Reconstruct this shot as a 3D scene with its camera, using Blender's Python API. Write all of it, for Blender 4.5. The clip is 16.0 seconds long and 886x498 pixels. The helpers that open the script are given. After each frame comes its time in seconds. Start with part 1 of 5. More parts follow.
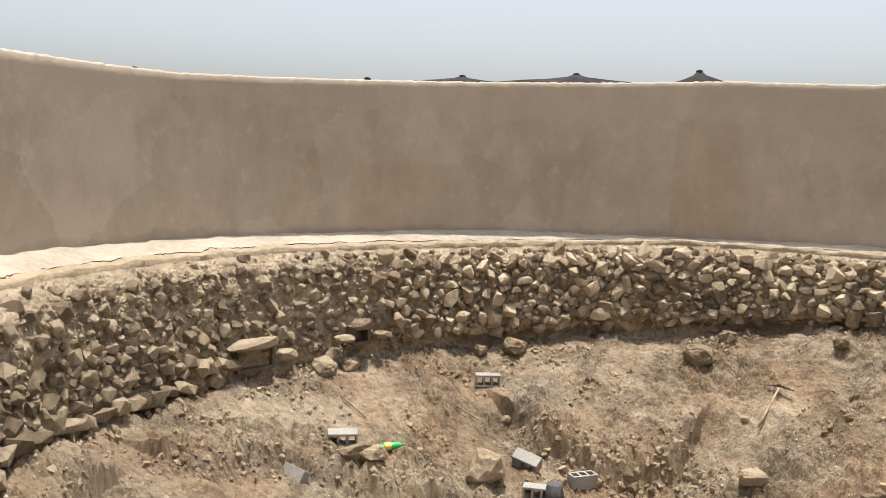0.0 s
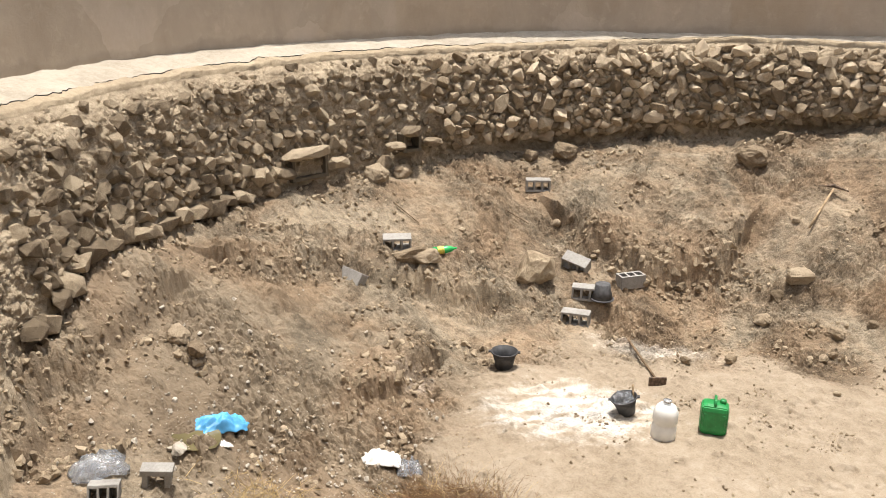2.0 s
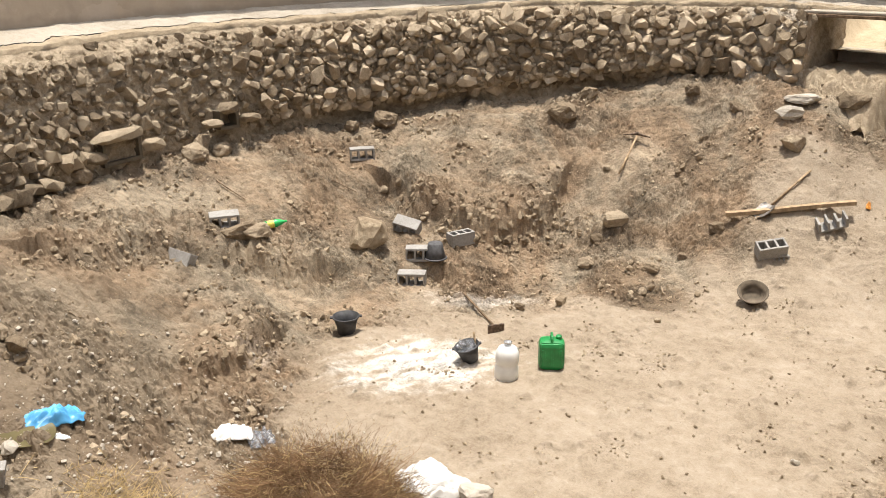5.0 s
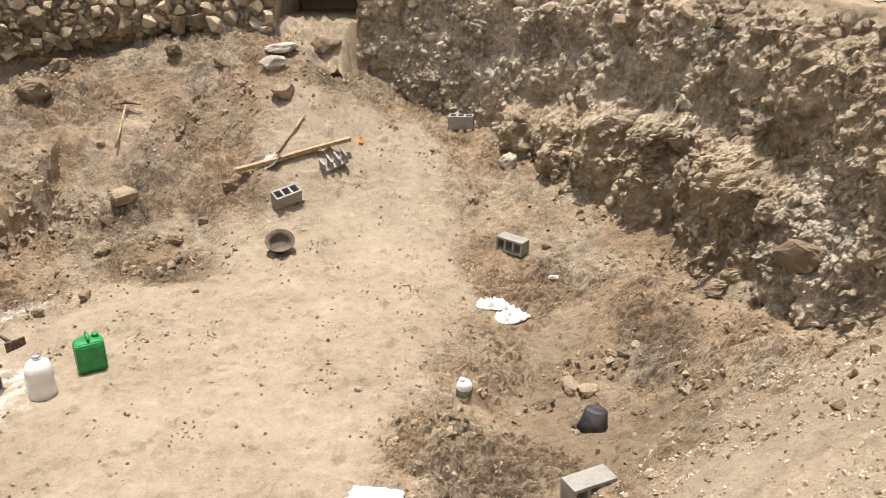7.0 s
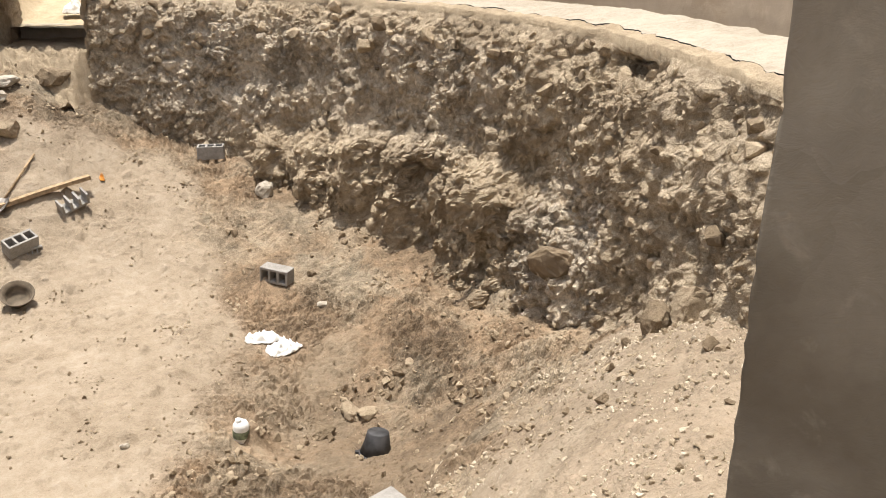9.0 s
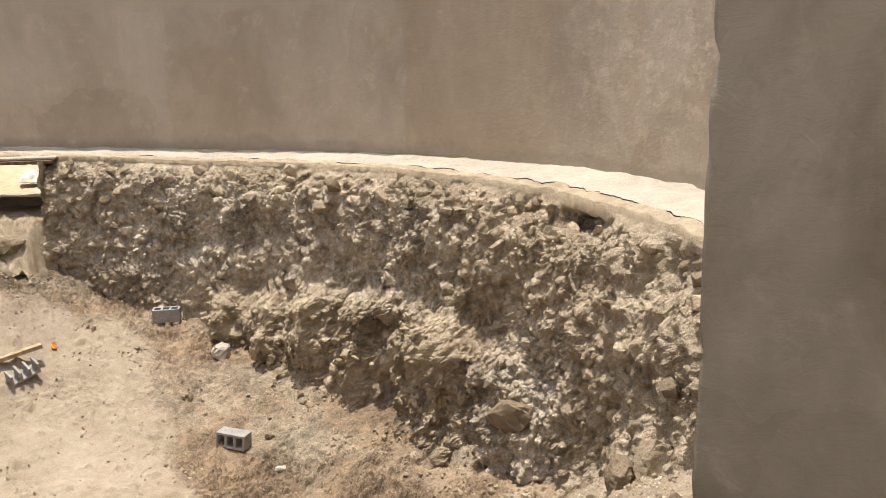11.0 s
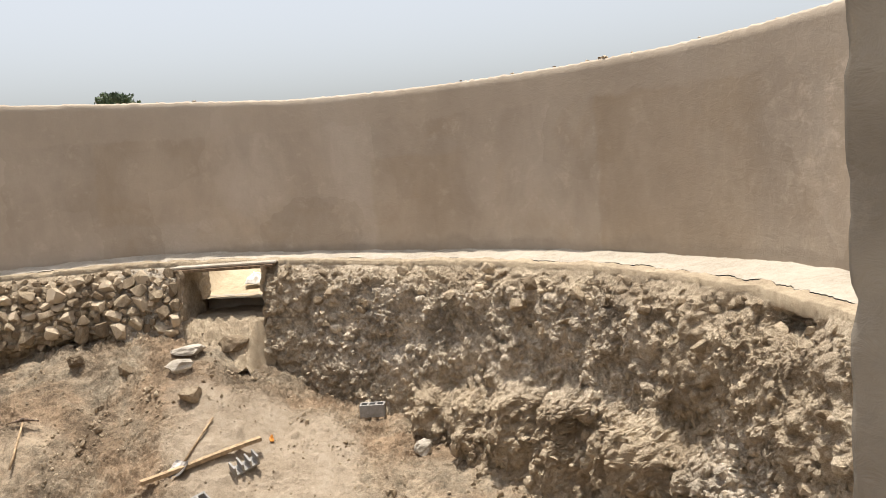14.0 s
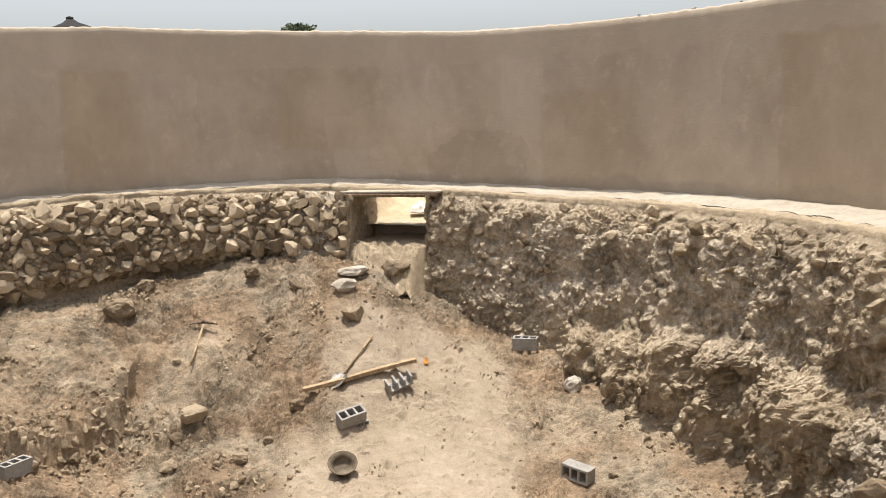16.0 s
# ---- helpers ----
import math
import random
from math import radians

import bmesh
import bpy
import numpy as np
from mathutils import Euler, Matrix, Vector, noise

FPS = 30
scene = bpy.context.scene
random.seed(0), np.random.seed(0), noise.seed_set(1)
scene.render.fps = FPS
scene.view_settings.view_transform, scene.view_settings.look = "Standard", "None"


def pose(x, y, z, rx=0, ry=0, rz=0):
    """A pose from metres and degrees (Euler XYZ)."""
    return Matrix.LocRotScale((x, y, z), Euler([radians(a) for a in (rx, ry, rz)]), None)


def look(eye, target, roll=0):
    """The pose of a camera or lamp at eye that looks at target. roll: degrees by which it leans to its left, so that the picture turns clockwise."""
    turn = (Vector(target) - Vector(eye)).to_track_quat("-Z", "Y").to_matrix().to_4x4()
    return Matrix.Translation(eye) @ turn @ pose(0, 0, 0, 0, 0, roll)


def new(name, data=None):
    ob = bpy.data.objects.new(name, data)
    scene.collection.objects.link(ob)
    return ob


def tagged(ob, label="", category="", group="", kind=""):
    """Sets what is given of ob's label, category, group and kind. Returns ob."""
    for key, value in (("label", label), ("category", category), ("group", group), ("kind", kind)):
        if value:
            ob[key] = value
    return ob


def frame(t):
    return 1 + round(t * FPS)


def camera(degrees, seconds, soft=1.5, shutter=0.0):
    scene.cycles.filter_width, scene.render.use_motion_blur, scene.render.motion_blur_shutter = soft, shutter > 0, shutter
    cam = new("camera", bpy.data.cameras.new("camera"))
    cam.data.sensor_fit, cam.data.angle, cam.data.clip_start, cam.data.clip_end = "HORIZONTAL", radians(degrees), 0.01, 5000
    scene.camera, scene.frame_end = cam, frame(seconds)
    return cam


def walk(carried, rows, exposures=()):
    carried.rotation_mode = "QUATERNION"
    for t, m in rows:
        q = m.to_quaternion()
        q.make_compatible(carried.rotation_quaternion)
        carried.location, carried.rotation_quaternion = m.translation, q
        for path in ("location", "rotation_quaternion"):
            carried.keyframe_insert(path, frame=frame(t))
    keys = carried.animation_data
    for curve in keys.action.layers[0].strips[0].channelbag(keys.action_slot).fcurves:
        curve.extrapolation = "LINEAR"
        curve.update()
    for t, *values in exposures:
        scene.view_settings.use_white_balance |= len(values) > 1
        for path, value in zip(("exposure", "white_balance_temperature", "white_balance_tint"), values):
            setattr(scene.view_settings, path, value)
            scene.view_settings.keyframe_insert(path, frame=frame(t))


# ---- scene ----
cam = camera(54.5, 16.0, soft=0.75)
PATH = [
    (0, (0.304, 0.064, 4.926), (-2.603, 2.780, 4.513), 1.98),
    (0.5, (0.311, 0.057, 4.928), (-2.516, 2.796, 4.216), 1.26),
    (1, (0.314, 0.053, 4.930), (-2.538, 2.699, 4.002), 0.63),
    (1.5, (0.331, 0.054, 4.957), (-2.588, 2.564, 3.869), 0.52),
    (2, (0.346, 0.029, 4.969), (-2.556, 2.455, 3.669), 0.35),
    (2.5, (0.353, 0.026, 4.977), (-2.482, 2.388, 3.431), -0.01),
    (3, (0.360, 0.020, 4.978), (-2.374, 2.374, 3.252), 0.32),
    (3.2, (0.386, 0.000, 4.987), (-2.328, 2.345, 3.216), 0.55),
    (5.3, (0.355, -0.145, 4.637), (-1.753, 2.993, 3.329), -1.57),
    (5.5, (0.319, -0.115, 4.614), (-1.605, 3.134, 3.294), -1.93),
    (6, (0.221, -0.042, 4.565), (-1.114, 3.455, 3.153), -2.18),
    (6.5, (0.141, 0.029, 4.532), (-0.582, 3.668, 3.038), -1.57),
    (7, (0.067, 0.072, 4.555), (-0.178, 3.755, 3.013), -1.17),
    (7.5, (0.036, 0.115, 4.584), (0.110, 3.802, 3.035), -0.77),
    (8, (0.015, 0.129, 4.572), (0.393, 3.802, 3.031), -0.15),
    (8.5, (0.006, 0.148, 4.565), (0.662, 3.781, 3.026), -0.10),
    (9, (0.005, 0.148, 4.574), (0.867, 3.773, 3.119), 0.21),
    (9.2, (-0.011, 0.126, 4.585), (0.912, 3.760, 3.193), 0.24),
    (11.5, (0.016, 0.106, 4.746), (1.129, 3.896, 4.111), -1.40),
    (12, (0.034, 0.128, 4.766), (1.140, 3.945, 4.312), -1.47),
    (12.5, (0.059, 0.147, 4.810), (1.136, 3.985, 4.483), -1.27),
    (13, (0.036, 0.100, 4.840), (0.979, 3.976, 4.546), -2.28),
    (13.5, (0.043, 0.079, 4.870), (0.651, 4.020, 4.554), -3.45),
    (14, (0.076, 0.035, 4.922), (0.291, 4.011, 4.538), -4.08),
    (14.5, (0.109, -0.002, 4.835), (0.034, 3.981, 4.466), -2.98),
    (15, (0.072, -0.016, 4.859), (-0.156, 3.962, 4.515), -1.93),
    (15.5, (0.077, -0.012, 4.853), (-0.318, 3.944, 4.411), -1.72),
    (16, (0.116, -0.014, 4.804), (-0.437, 3.900, 4.191), -1.63),
]
walk(cam, [(t, look(eye, target, roll)) for t, eye, target, roll in PATH])

# ---- daylight ----
SUN_AZ, SUN_EL = 115.0, 83.5
sky_world = bpy.data.worlds.new("sky")
scene.world = sky_world
sky_world.use_nodes = True
wn = sky_world.node_tree
sky = wn.nodes.new("ShaderNodeTexSky")
sky.sky_type, sky.sun_disc = "NISHITA", False
sky.sun_elevation, sky.sun_rotation = radians(SUN_EL), radians(90 - SUN_AZ)
sky.air_density, sky.dust_density, sky.ozone_density = 1.0, 4.0, 1.0
haze = wn.nodes.new("ShaderNodeHueSaturation")
haze.inputs["Saturation"].default_value = 0.36
wn.links.new(sky.outputs[0], haze.inputs["Color"])
wn.links.new(haze.outputs[0], wn.nodes["Background"].inputs[0])
wn.nodes["Background"].inputs[1].default_value = 0.124
sun = new("sun", bpy.data.lights.new("sun", "SUN"))
sun.data.energy, sun.data.angle, sun.data.color = 3.6, radians(0.6), (1.0, 0.935, 0.84)
sx, sy = math.cos(radians(SUN_AZ)), math.sin(radians(SUN_AZ))
sun.matrix_world = look((sx * 30, sy * 30, 30 * math.tan(radians(SUN_EL))), (0, 0, 0))
scene.view_settings.exposure = 0.68


# ---- helpers of this scene ----
def soil(name, dark, mid, light, scale=1.0, rough=0.95, relief=0.6, attr=None, attr_col=None, attr2=None, attr2_col=None, island=0.0, wet=None, attr_alt=None):
    """Earth, plaster or stone: three tones by coarse and fine noise, fine relief, and up to two soils mixed in by attributes."""
    m = bpy.data.materials.new(name)
    m.use_nodes = True
    t, L = m.node_tree, m.node_tree.links.new
    b = t.nodes["Principled BSDF"]
    b.inputs["Roughness"].default_value = rough
    b.inputs["Specular IOR Level"].default_value = 0.25
    geo = t.nodes.new("ShaderNodeNewGeometry")
    def nz(s, detail, r=0.6, d=0.0):
        n = t.nodes.new("ShaderNodeTexNoise")
        n.inputs["Scale"].default_value, n.inputs["Detail"].default_value = s, detail
        n.inputs["Roughness"].default_value, n.inputs["Distortion"].default_value = r, d
        L(geo.outputs["Position"], n.inputs["Vector"])
        return n
    big, small, grain, dust = nz(0.9 * scale, 5, 0.6, 0.6), nz(7 * scale, 6, 0.7, 0.3), nz(45 * scale, 4, 0.7), nz(130, 2, 0.6)
    def mathn(op, a, b2):
        n = t.nodes.new("ShaderNodeMath")
        n.operation = op
        for i, v in enumerate((a, b2)):
            if isinstance(v, float):
                n.inputs[i].default_value = v
            else:
                L(v, n.inputs[i])
        return n.outputs[0]
    mixv = mathn("ADD", mathn("MULTIPLY", big.outputs[0], 0.32), mathn("ADD", mathn("MULTIPLY", small.outputs[0], 0.32), mathn("ADD", mathn("MULTIPLY", grain.outputs[0], 0.24), mathn("MULTIPLY", dust.outputs[0], 0.12))))
    if island:
        oi = t.nodes.new("ShaderNodeObjectInfo")
        rnd = mathn("FRACT", mathn("ADD", oi.outputs["Random"], geo.outputs["Random Per Island"]), 0.0)
        mixv = mathn("ADD", mixv, mathn("MULTIPLY", mathn("SUBTRACT", rnd, 0.5), island))
    ramp = t.nodes.new("ShaderNodeValToRGB")
    e = ramp.color_ramp.elements
    e[0].position, e[0].color = 0.40, (*dark, 1)
    e[1].position, e[1].color = 0.60, (*light, 1)
    k = e.new(0.5)
    k.color = (*mid, 1)
    L(mixv, ramp.inputs[0])
    col = ramp.outputs[0]
    for name2, c2 in ((attr, attr_col), (attr2, attr2_col)):
        if not name2:
            continue
        a = t.nodes.new("ShaderNodeAttribute")
        a.attribute_name = name2
        w = mathn("ADD", mathn("MULTIPLY", a.outputs["Fac"], 1.6), mathn("MULTIPLY", mathn("SUBTRACT", small.outputs[0], 0.8), 0.9))
        w2 = t.nodes.new("ShaderNodeClamp")
        L(w, w2.inputs[0])
        hi = t.nodes.new("ShaderNodeValToRGB")
        h = hi.color_ramp.elements
        h[0].position, h[0].color = 0.42, (*[v * 0.46 for v in c2], 1)
        h[1].position, h[1].color = 0.58, (*[min(1, v * 1.5) for v in c2], 1)
        L(mixv, hi.inputs[0])
        tint = hi.outputs[0]
        if name2 == attr and attr_alt:
            pick = nz(0.55, 6, 0.65, 0.8)
            pr = t.nodes.new("ShaderNodeMapRange")
            pr.inputs[1].default_value, pr.inputs[2].default_value = 0.44, 0.60
            L(pick.outputs[0], pr.inputs[0])
            lo = t.nodes.new("ShaderNodeValToRGB")
            k2 = lo.color_ramp.elements
            k2[0].position, k2[0].color = 0.42, (*[v * 0.46 for v in attr_alt], 1)
            k2[1].position, k2[1].color = 0.58, (*[v * 1.5 for v in attr_alt], 1)
            L(mixv, lo.inputs[0])
            am = t.nodes.new("ShaderNodeMix")
            am.data_type = "RGBA"
            L(pr.outputs[0], am.inputs[0])
            L(tint, am.inputs[6])
            L(lo.outputs[0], am.inputs[7])
            tint = am.outputs[2]
        mx = t.nodes.new("ShaderNodeMix")
        mx.data_type = "RGBA"
        L(w2.outputs[0], mx.inputs[0])
        L(col, mx.inputs[6])
        L(tint, mx.inputs[7])
        col = mx.outputs[2]
    if wet:
        a = t.nodes.new("ShaderNodeAttribute")
        a.attribute_name = wet
        w = t.nodes.new("ShaderNodeClamp")
        L(mathn("MULTIPLY", a.outputs["Fac"], mathn("MULTIPLY", big.outputs[0], 1.5)), w.inputs[0])
        mx = t.nodes.new("ShaderNodeMix")
        mx.data_type = "RGBA"
        mx.inputs[7].default_value = (0.19, 0.143, 0.096, 1)
        L(w.outputs[0], mx.inputs[0])
        L(col, mx.inputs[6])
        col = mx.outputs[2]
        L(mathn("SUBTRACT", rough, mathn("MULTIPLY", w.outputs[0], 0.35)), b.inputs["Roughness"])
    L(col, b.inputs["Base Color"])
    bp = t.nodes.new("ShaderNodeBump")
    bp.inputs["Strength"].default_value, bp.inputs["Distance"].default_value = relief, 0.07 / scale
    L(mathn("ADD", small.outputs[0], mathn("MULTIPLY", grain.outputs[0], 0.7)), bp.inputs["Height"])
    L(bp.outputs[0], b.inputs["Normal"])
    return m


def render_coat(name, grey, pale, stain, k=1.0):
    """Trowelled cement render: day-work patches, runs, a pour line near the top, brown stains."""
    m = bpy.data.materials.new(name)
    m.use_nodes = True
    t, L = m.node_tree, m.node_tree.links.new
    b = t.nodes["Principled BSDF"]
    b.inputs["Roughness"].default_value, b.inputs["Specular IOR Level"].default_value = 0.9, 0.2
    geo = t.nodes.new("ShaderNodeNewGeometry")
    def nz(scale3, s, detail, r=0.6, d=0.0):
        mp = t.nodes.new("ShaderNodeMapping")
        mp.inputs["Scale"].default_value = [q * k for q in scale3]
        L(geo.outputs["Position"], mp.inputs["Vector"])
        n = t.nodes.new("ShaderNodeTexNoise")
        n.inputs["Scale"].default_value, n.inputs["Detail"].default_value = s, detail
        n.inputs["Roughness"].default_value, n.inputs["Distortion"].default_value = r, d
        L(mp.outputs[0], n.inputs["Vector"])
        return n.outputs[0]
    def ramp(v, stops):
        r = t.nodes.new("ShaderNodeValToRGB")
        e = r.color_ramp.elements
        for k, (p, c) in enumerate(stops):
            q = e[k] if k < 2 else e.new(p)
            q.position, q.color = p, (*c, 1)
        L(v, r.inputs[0])
        return r.outputs[0]
    def mix(f, a, c):
        mx = t.nodes.new("ShaderNodeMix")
        mx.data_type = "RGBA"
        L(f, mx.inputs[0])
        L(a, mx.inputs[6])
        L(c, mx.inputs[7])
        return mx.outputs[2]
    one, zero = (1, 1, 1), (0, 0, 0)
    col = ramp(nz((1, 1, 0.8), 0.5, 6, 0.6, 0.3), [(0.40, grey), (0.60, pale)])
    brown = ramp(nz((1, 1, 0.9), 0.75, 6, 0.62, 0.5), [(0.52, zero), (0.70, (0.42, 0.42, 0.42))])
    col = mix(brown, col, ramp(nz((1, 1, 1), 6, 4), [(0.3, stain), (0.7, [v * 1.25 for v in stain])]))
    runs = ramp(nz((1, 1, 0.55), 1.6, 7, 0.66, 0.4), [(0.40, (0.93, 0.925, 0.92)), (0.62, (1.04, 1.04, 1.04))])
    mul = t.nodes.new("ShaderNodeMix")
    mul.data_type, mul.blend_type = "RGBA", "MULTIPLY"
    mul.inputs[0].default_value = 1.0
    L(col, mul.inputs[6])
    L(runs, mul.inputs[7])
    col = mul.outputs[2]
    # day-work patches: cells with wandering edges, each of its own tone
    warp = t.nodes.new("ShaderNodeVectorMath")
    warp.operation = "MULTIPLY_ADD"
    wn3 = t.nodes.new("ShaderNodeTexNoise")
    wn3.inputs["Scale"].default_value, wn3.inputs["Detail"].default_value = 2.0, 5
    L(geo.outputs["Position"], wn3.inputs["Vector"])
    L(wn3.outputs["Color"], warp.inputs[0])
    warp.inputs[1].default_value = (0.5, 0.5, 0.5)
    L(geo.outputs["Position"], warp.inputs[2])
    vor = t.nodes.new("ShaderNodeTexVoronoi")
    vor.inputs["Scale"].default_value = 0.62 * k
    L(warp.outputs[0], vor.inputs["Vector"])
    tone = ramp(vor.outputs["Color"], [(0.15, (0.84, 0.825, 0.80)), (0.85, (1.07, 1.075, 1.09))])
    mul2 = t.nodes.new("ShaderNodeMix")
    mul2.data_type, mul2.blend_type = "RGBA", "MULTIPLY"
    mul2.inputs[0].default_value = 0.55
    L(col, mul2.inputs[6])
    L(tone, mul2.inputs[7])
    col = mul2.outputs[2]
    blot = ramp(nz((1, 1, 1), 3.2, 6, 0.7, 0.3), [(0.56, zero), (0.68, (0.38, 0.38, 0.38))])
    col = mix(blot, col, ramp(nz((1, 1, 1), 11, 4), [(0.3, [v * 1.08 for v in pale]), (0.7, [min(1, v * 1.25) for v in pale])]))
    if k == 1.0:
        # grazing sun on the trowel marks, put into the colour as pale smears
        gap = t.nodes.new("ShaderNodeVectorMath")
        gap.operation = "DISTANCE"
        L(geo.outputs["Position"], gap.inputs[0])
        gap.inputs[1].default_value = (4.67, 8.1, 5.1)
        near = t.nodes.new("ShaderNodeMapRange")
        L(gap.outputs["Value"], near.inputs[0])
        near.inputs[1].default_value, near.inputs[2].default_value = 1.9, 0.7
        sun_smear = ramp(nz((1, 1, 1.6), 4.0, 7, 0.7, 0.25), [(0.50, zero), (0.66, (0.8, 0.8, 0.8))])
        both = t.nodes.new("ShaderNodeMath")
        both.operation = "MULTIPLY"
        L(near.outputs[0], both.inputs[0])
        L(sun_smear, both.inputs[1])
        col = mix(both.outputs[0], col, ramp(nz((1, 1, 1), 9, 4), [(0.3, [v * 1.1 for v in pale]), (0.7, [v * 1.35 for v in pale])]))
        # one browner day's work with a straight upright joint
        def fade(v, p, q):
            f = t.nodes.new("ShaderNodeMapRange")
            f.interpolation_type = "SMOOTHSTEP"
            L(v, f.inputs[0])
            f.inputs[1].default_value, f.inputs[2].default_value = p, q
            return f.outputs[0]
        def times(p, q):
            f = t.nodes.new("ShaderNodeMath")
            f.operation = "MULTIPLY"
            L(p, f.inputs[0])
            if isinstance(q, float):
                f.inputs[1].default_value = q
            else:
                L(q, f.inputs[1])
            return f.outputs[0]
        for bearing, wide, low, high, much in ((36.5, 2.7, 3.3, 5.85, 0.40), (66.0, 1.6, 3.3, 5.2, 0.30), (126.0, 1.3, 3.3, 5.9, 0.42), (168.0, 1.9, 3.3, 4.9, 0.32), (100.0, 2.2, 4.2, 5.8, 0.25)):
            c, q = math.cos(radians(bearing)), math.sin(radians(bearing))
            here = t.nodes.new("ShaderNodeVectorMath")
            here.operation = "SUBTRACT"
            wander = t.nodes.new("ShaderNodeVectorMath")
            wander.operation = "MULTIPLY_ADD"
            L(wn3.outputs["Color"], wander.inputs[0])
            wander.inputs[1].default_value = (0.30, 0.30, 0.30)
            L(geo.outputs["Position"], wander.inputs[2])
            L(wander.outputs[0], here.inputs[0])
            here.inputs[1].default_value = (-3.67 + 0.15, 7.41 + 0.15, 0.15)
            side = t.nodes.new("ShaderNodeVectorMath")
            side.operation = "DOT_PRODUCT"
            L(here.outputs[0], side.inputs[0])
            side.inputs[1].default_value = (-q, c, 0)
            front = t.nodes.new("ShaderNodeVectorMath")
            front.operation = "DOT_PRODUCT"
            L(here.outputs[0], front.inputs[0])
            front.inputs[1].default_value = (c, q, 0)
            up = t.nodes.new("ShaderNodeSeparateXYZ")
            L(here.outputs[0], up.inputs[0])
            m2 = times(times(fade(side.outputs["Value"], 0.04, -0.06), fade(side.outputs["Value"], -wide - 0.3, -wide + 0.3)), times(fade(front.outputs["Value"], 3.0, 4.0), times(fade(up.outputs[2], high, high - 0.12), fade(up.outputs[2], low, low + 0.1))))
            col = mix(times(m2, much), col, ramp(nz((1, 1, 0.6), 4, 5), [(0.3, [v * 0.95 for v in stain]), (0.7, [v * 1.2 for v in stain])]))
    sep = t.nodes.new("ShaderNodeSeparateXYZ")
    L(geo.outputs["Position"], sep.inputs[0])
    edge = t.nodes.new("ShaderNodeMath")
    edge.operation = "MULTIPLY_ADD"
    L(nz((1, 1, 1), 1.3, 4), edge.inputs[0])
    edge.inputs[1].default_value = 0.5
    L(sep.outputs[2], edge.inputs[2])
    band = t.nodes.new("ShaderNodeMapRange")
    L(edge.outputs[0], band.inputs[0])
    band.inputs[1].default_value, band.inputs[2].default_value = 5.98, 6.03
    band.inputs[3].default_value, band.inputs[4].default_value = 0.0, 0.55
    col = mix(band.outputs[0], col, ramp(nz((1, 1, 1), 2.0, 4), [(0.35, [v * 1.02 for v in grey]), (0.65, [v * 1.1 for v in grey])]))
    # darker band along the render's foot, its edge wandering with the noise
    darker = t.nodes.new("ShaderNodeMapRange")
    L(edge.outputs[0], darker.inputs[0])
    darker.inputs[1].default_value, darker.inputs[2].default_value = 3.98, 3.90
    darker.inputs[3].default_value, darker.inputs[4].default_value = 0.0, 0.5
    col = mix(darker.outputs[0], col, ramp(nz((1, 1, 1), 5, 4), [(0.3, [v * 0.62 for v in grey]), (0.7, [v * 0.85 for v in grey])]))
    spots = ramp(nz((1, 1, 1), 24, 3), [(0.74, zero), (0.80, (0.5, 0.5, 0.5))])
    col = mix(spots, col, ramp(nz((1, 1, 1), 9, 2), [(0.3, [v * 0.45 for v in grey]), (0.7, [v * 0.7 for v in grey])]))
    L(col, b.inputs["Base Color"])
    bp = t.nodes.new("ShaderNodeBump")
    bp.inputs["Strength"].default_value, bp.inputs["Distance"].default_value = 0.45, 0.02
    L(nz((1, 1, 1.2), 7, 8, 0.7, 0.8), bp.inputs["Height"])
    L(bp.outputs[0], b.inputs["Normal"])
    return m


def plain(name, colour, rough=0.5, metal=0.0, spec=0.5, vary=0.25, scale=20.0, relief=0.05, clear=0.0):
    """Plastic, metal, wood or cloth: one colour with wear and dust at two scales."""
    m = bpy.data.materials.new(name)
    m.use_nodes = True
    t, L = m.node_tree, m.node_tree.links.new
    b = t.nodes["Principled BSDF"]
    b.inputs["Metallic"].default_value, b.inputs["Roughness"].default_value = metal, rough
    b.inputs["Specular IOR Level"].default_value = spec
    b.inputs["Transmission Weight"].default_value = clear
    tex = t.nodes.new("ShaderNodeTexCoord")
    n = t.nodes.new("ShaderNodeTexNoise")
    n.inputs["Scale"].default_value, n.inputs["Detail"].default_value = scale, 6
    L(tex.outputs["Object"], n.inputs["Vector"])
    r = t.nodes.new("ShaderNodeValToRGB")
    r.color_ramp.elements[0].position, r.color_ramp.elements[0].color = 0.35, (*[c * (1 - vary) for c in colour], 1)
    r.color_ramp.elements[1].position, r.color_ramp.elements[1].color = 0.68, (*[min(1, c * (1 + vary) + 0.02 * vary) for c in colour], 1)
    L(n.outputs[0], r.inputs[0])
    L(r.outputs[0], b.inputs["Base Color"])
    bp = t.nodes.new("ShaderNodeBump")
    bp.inputs["Strength"].default_value, bp.inputs["Distance"].default_value = 0.5, relief * 0.1
    L(n.outputs[0], bp.inputs["Height"])
    L(bp.outputs[0], b.inputs["Normal"])
    return m


def mesh_of(name, verts, faces, material, flat=False):
    me = bpy.data.meshes.new(name)
    me.from_pydata(verts, [], faces)
    me.materials.append(material)
    if not flat:
        me.polygons.foreach_set("use_smooth", [True] * len(me.polygons))
    me.update()
    return me


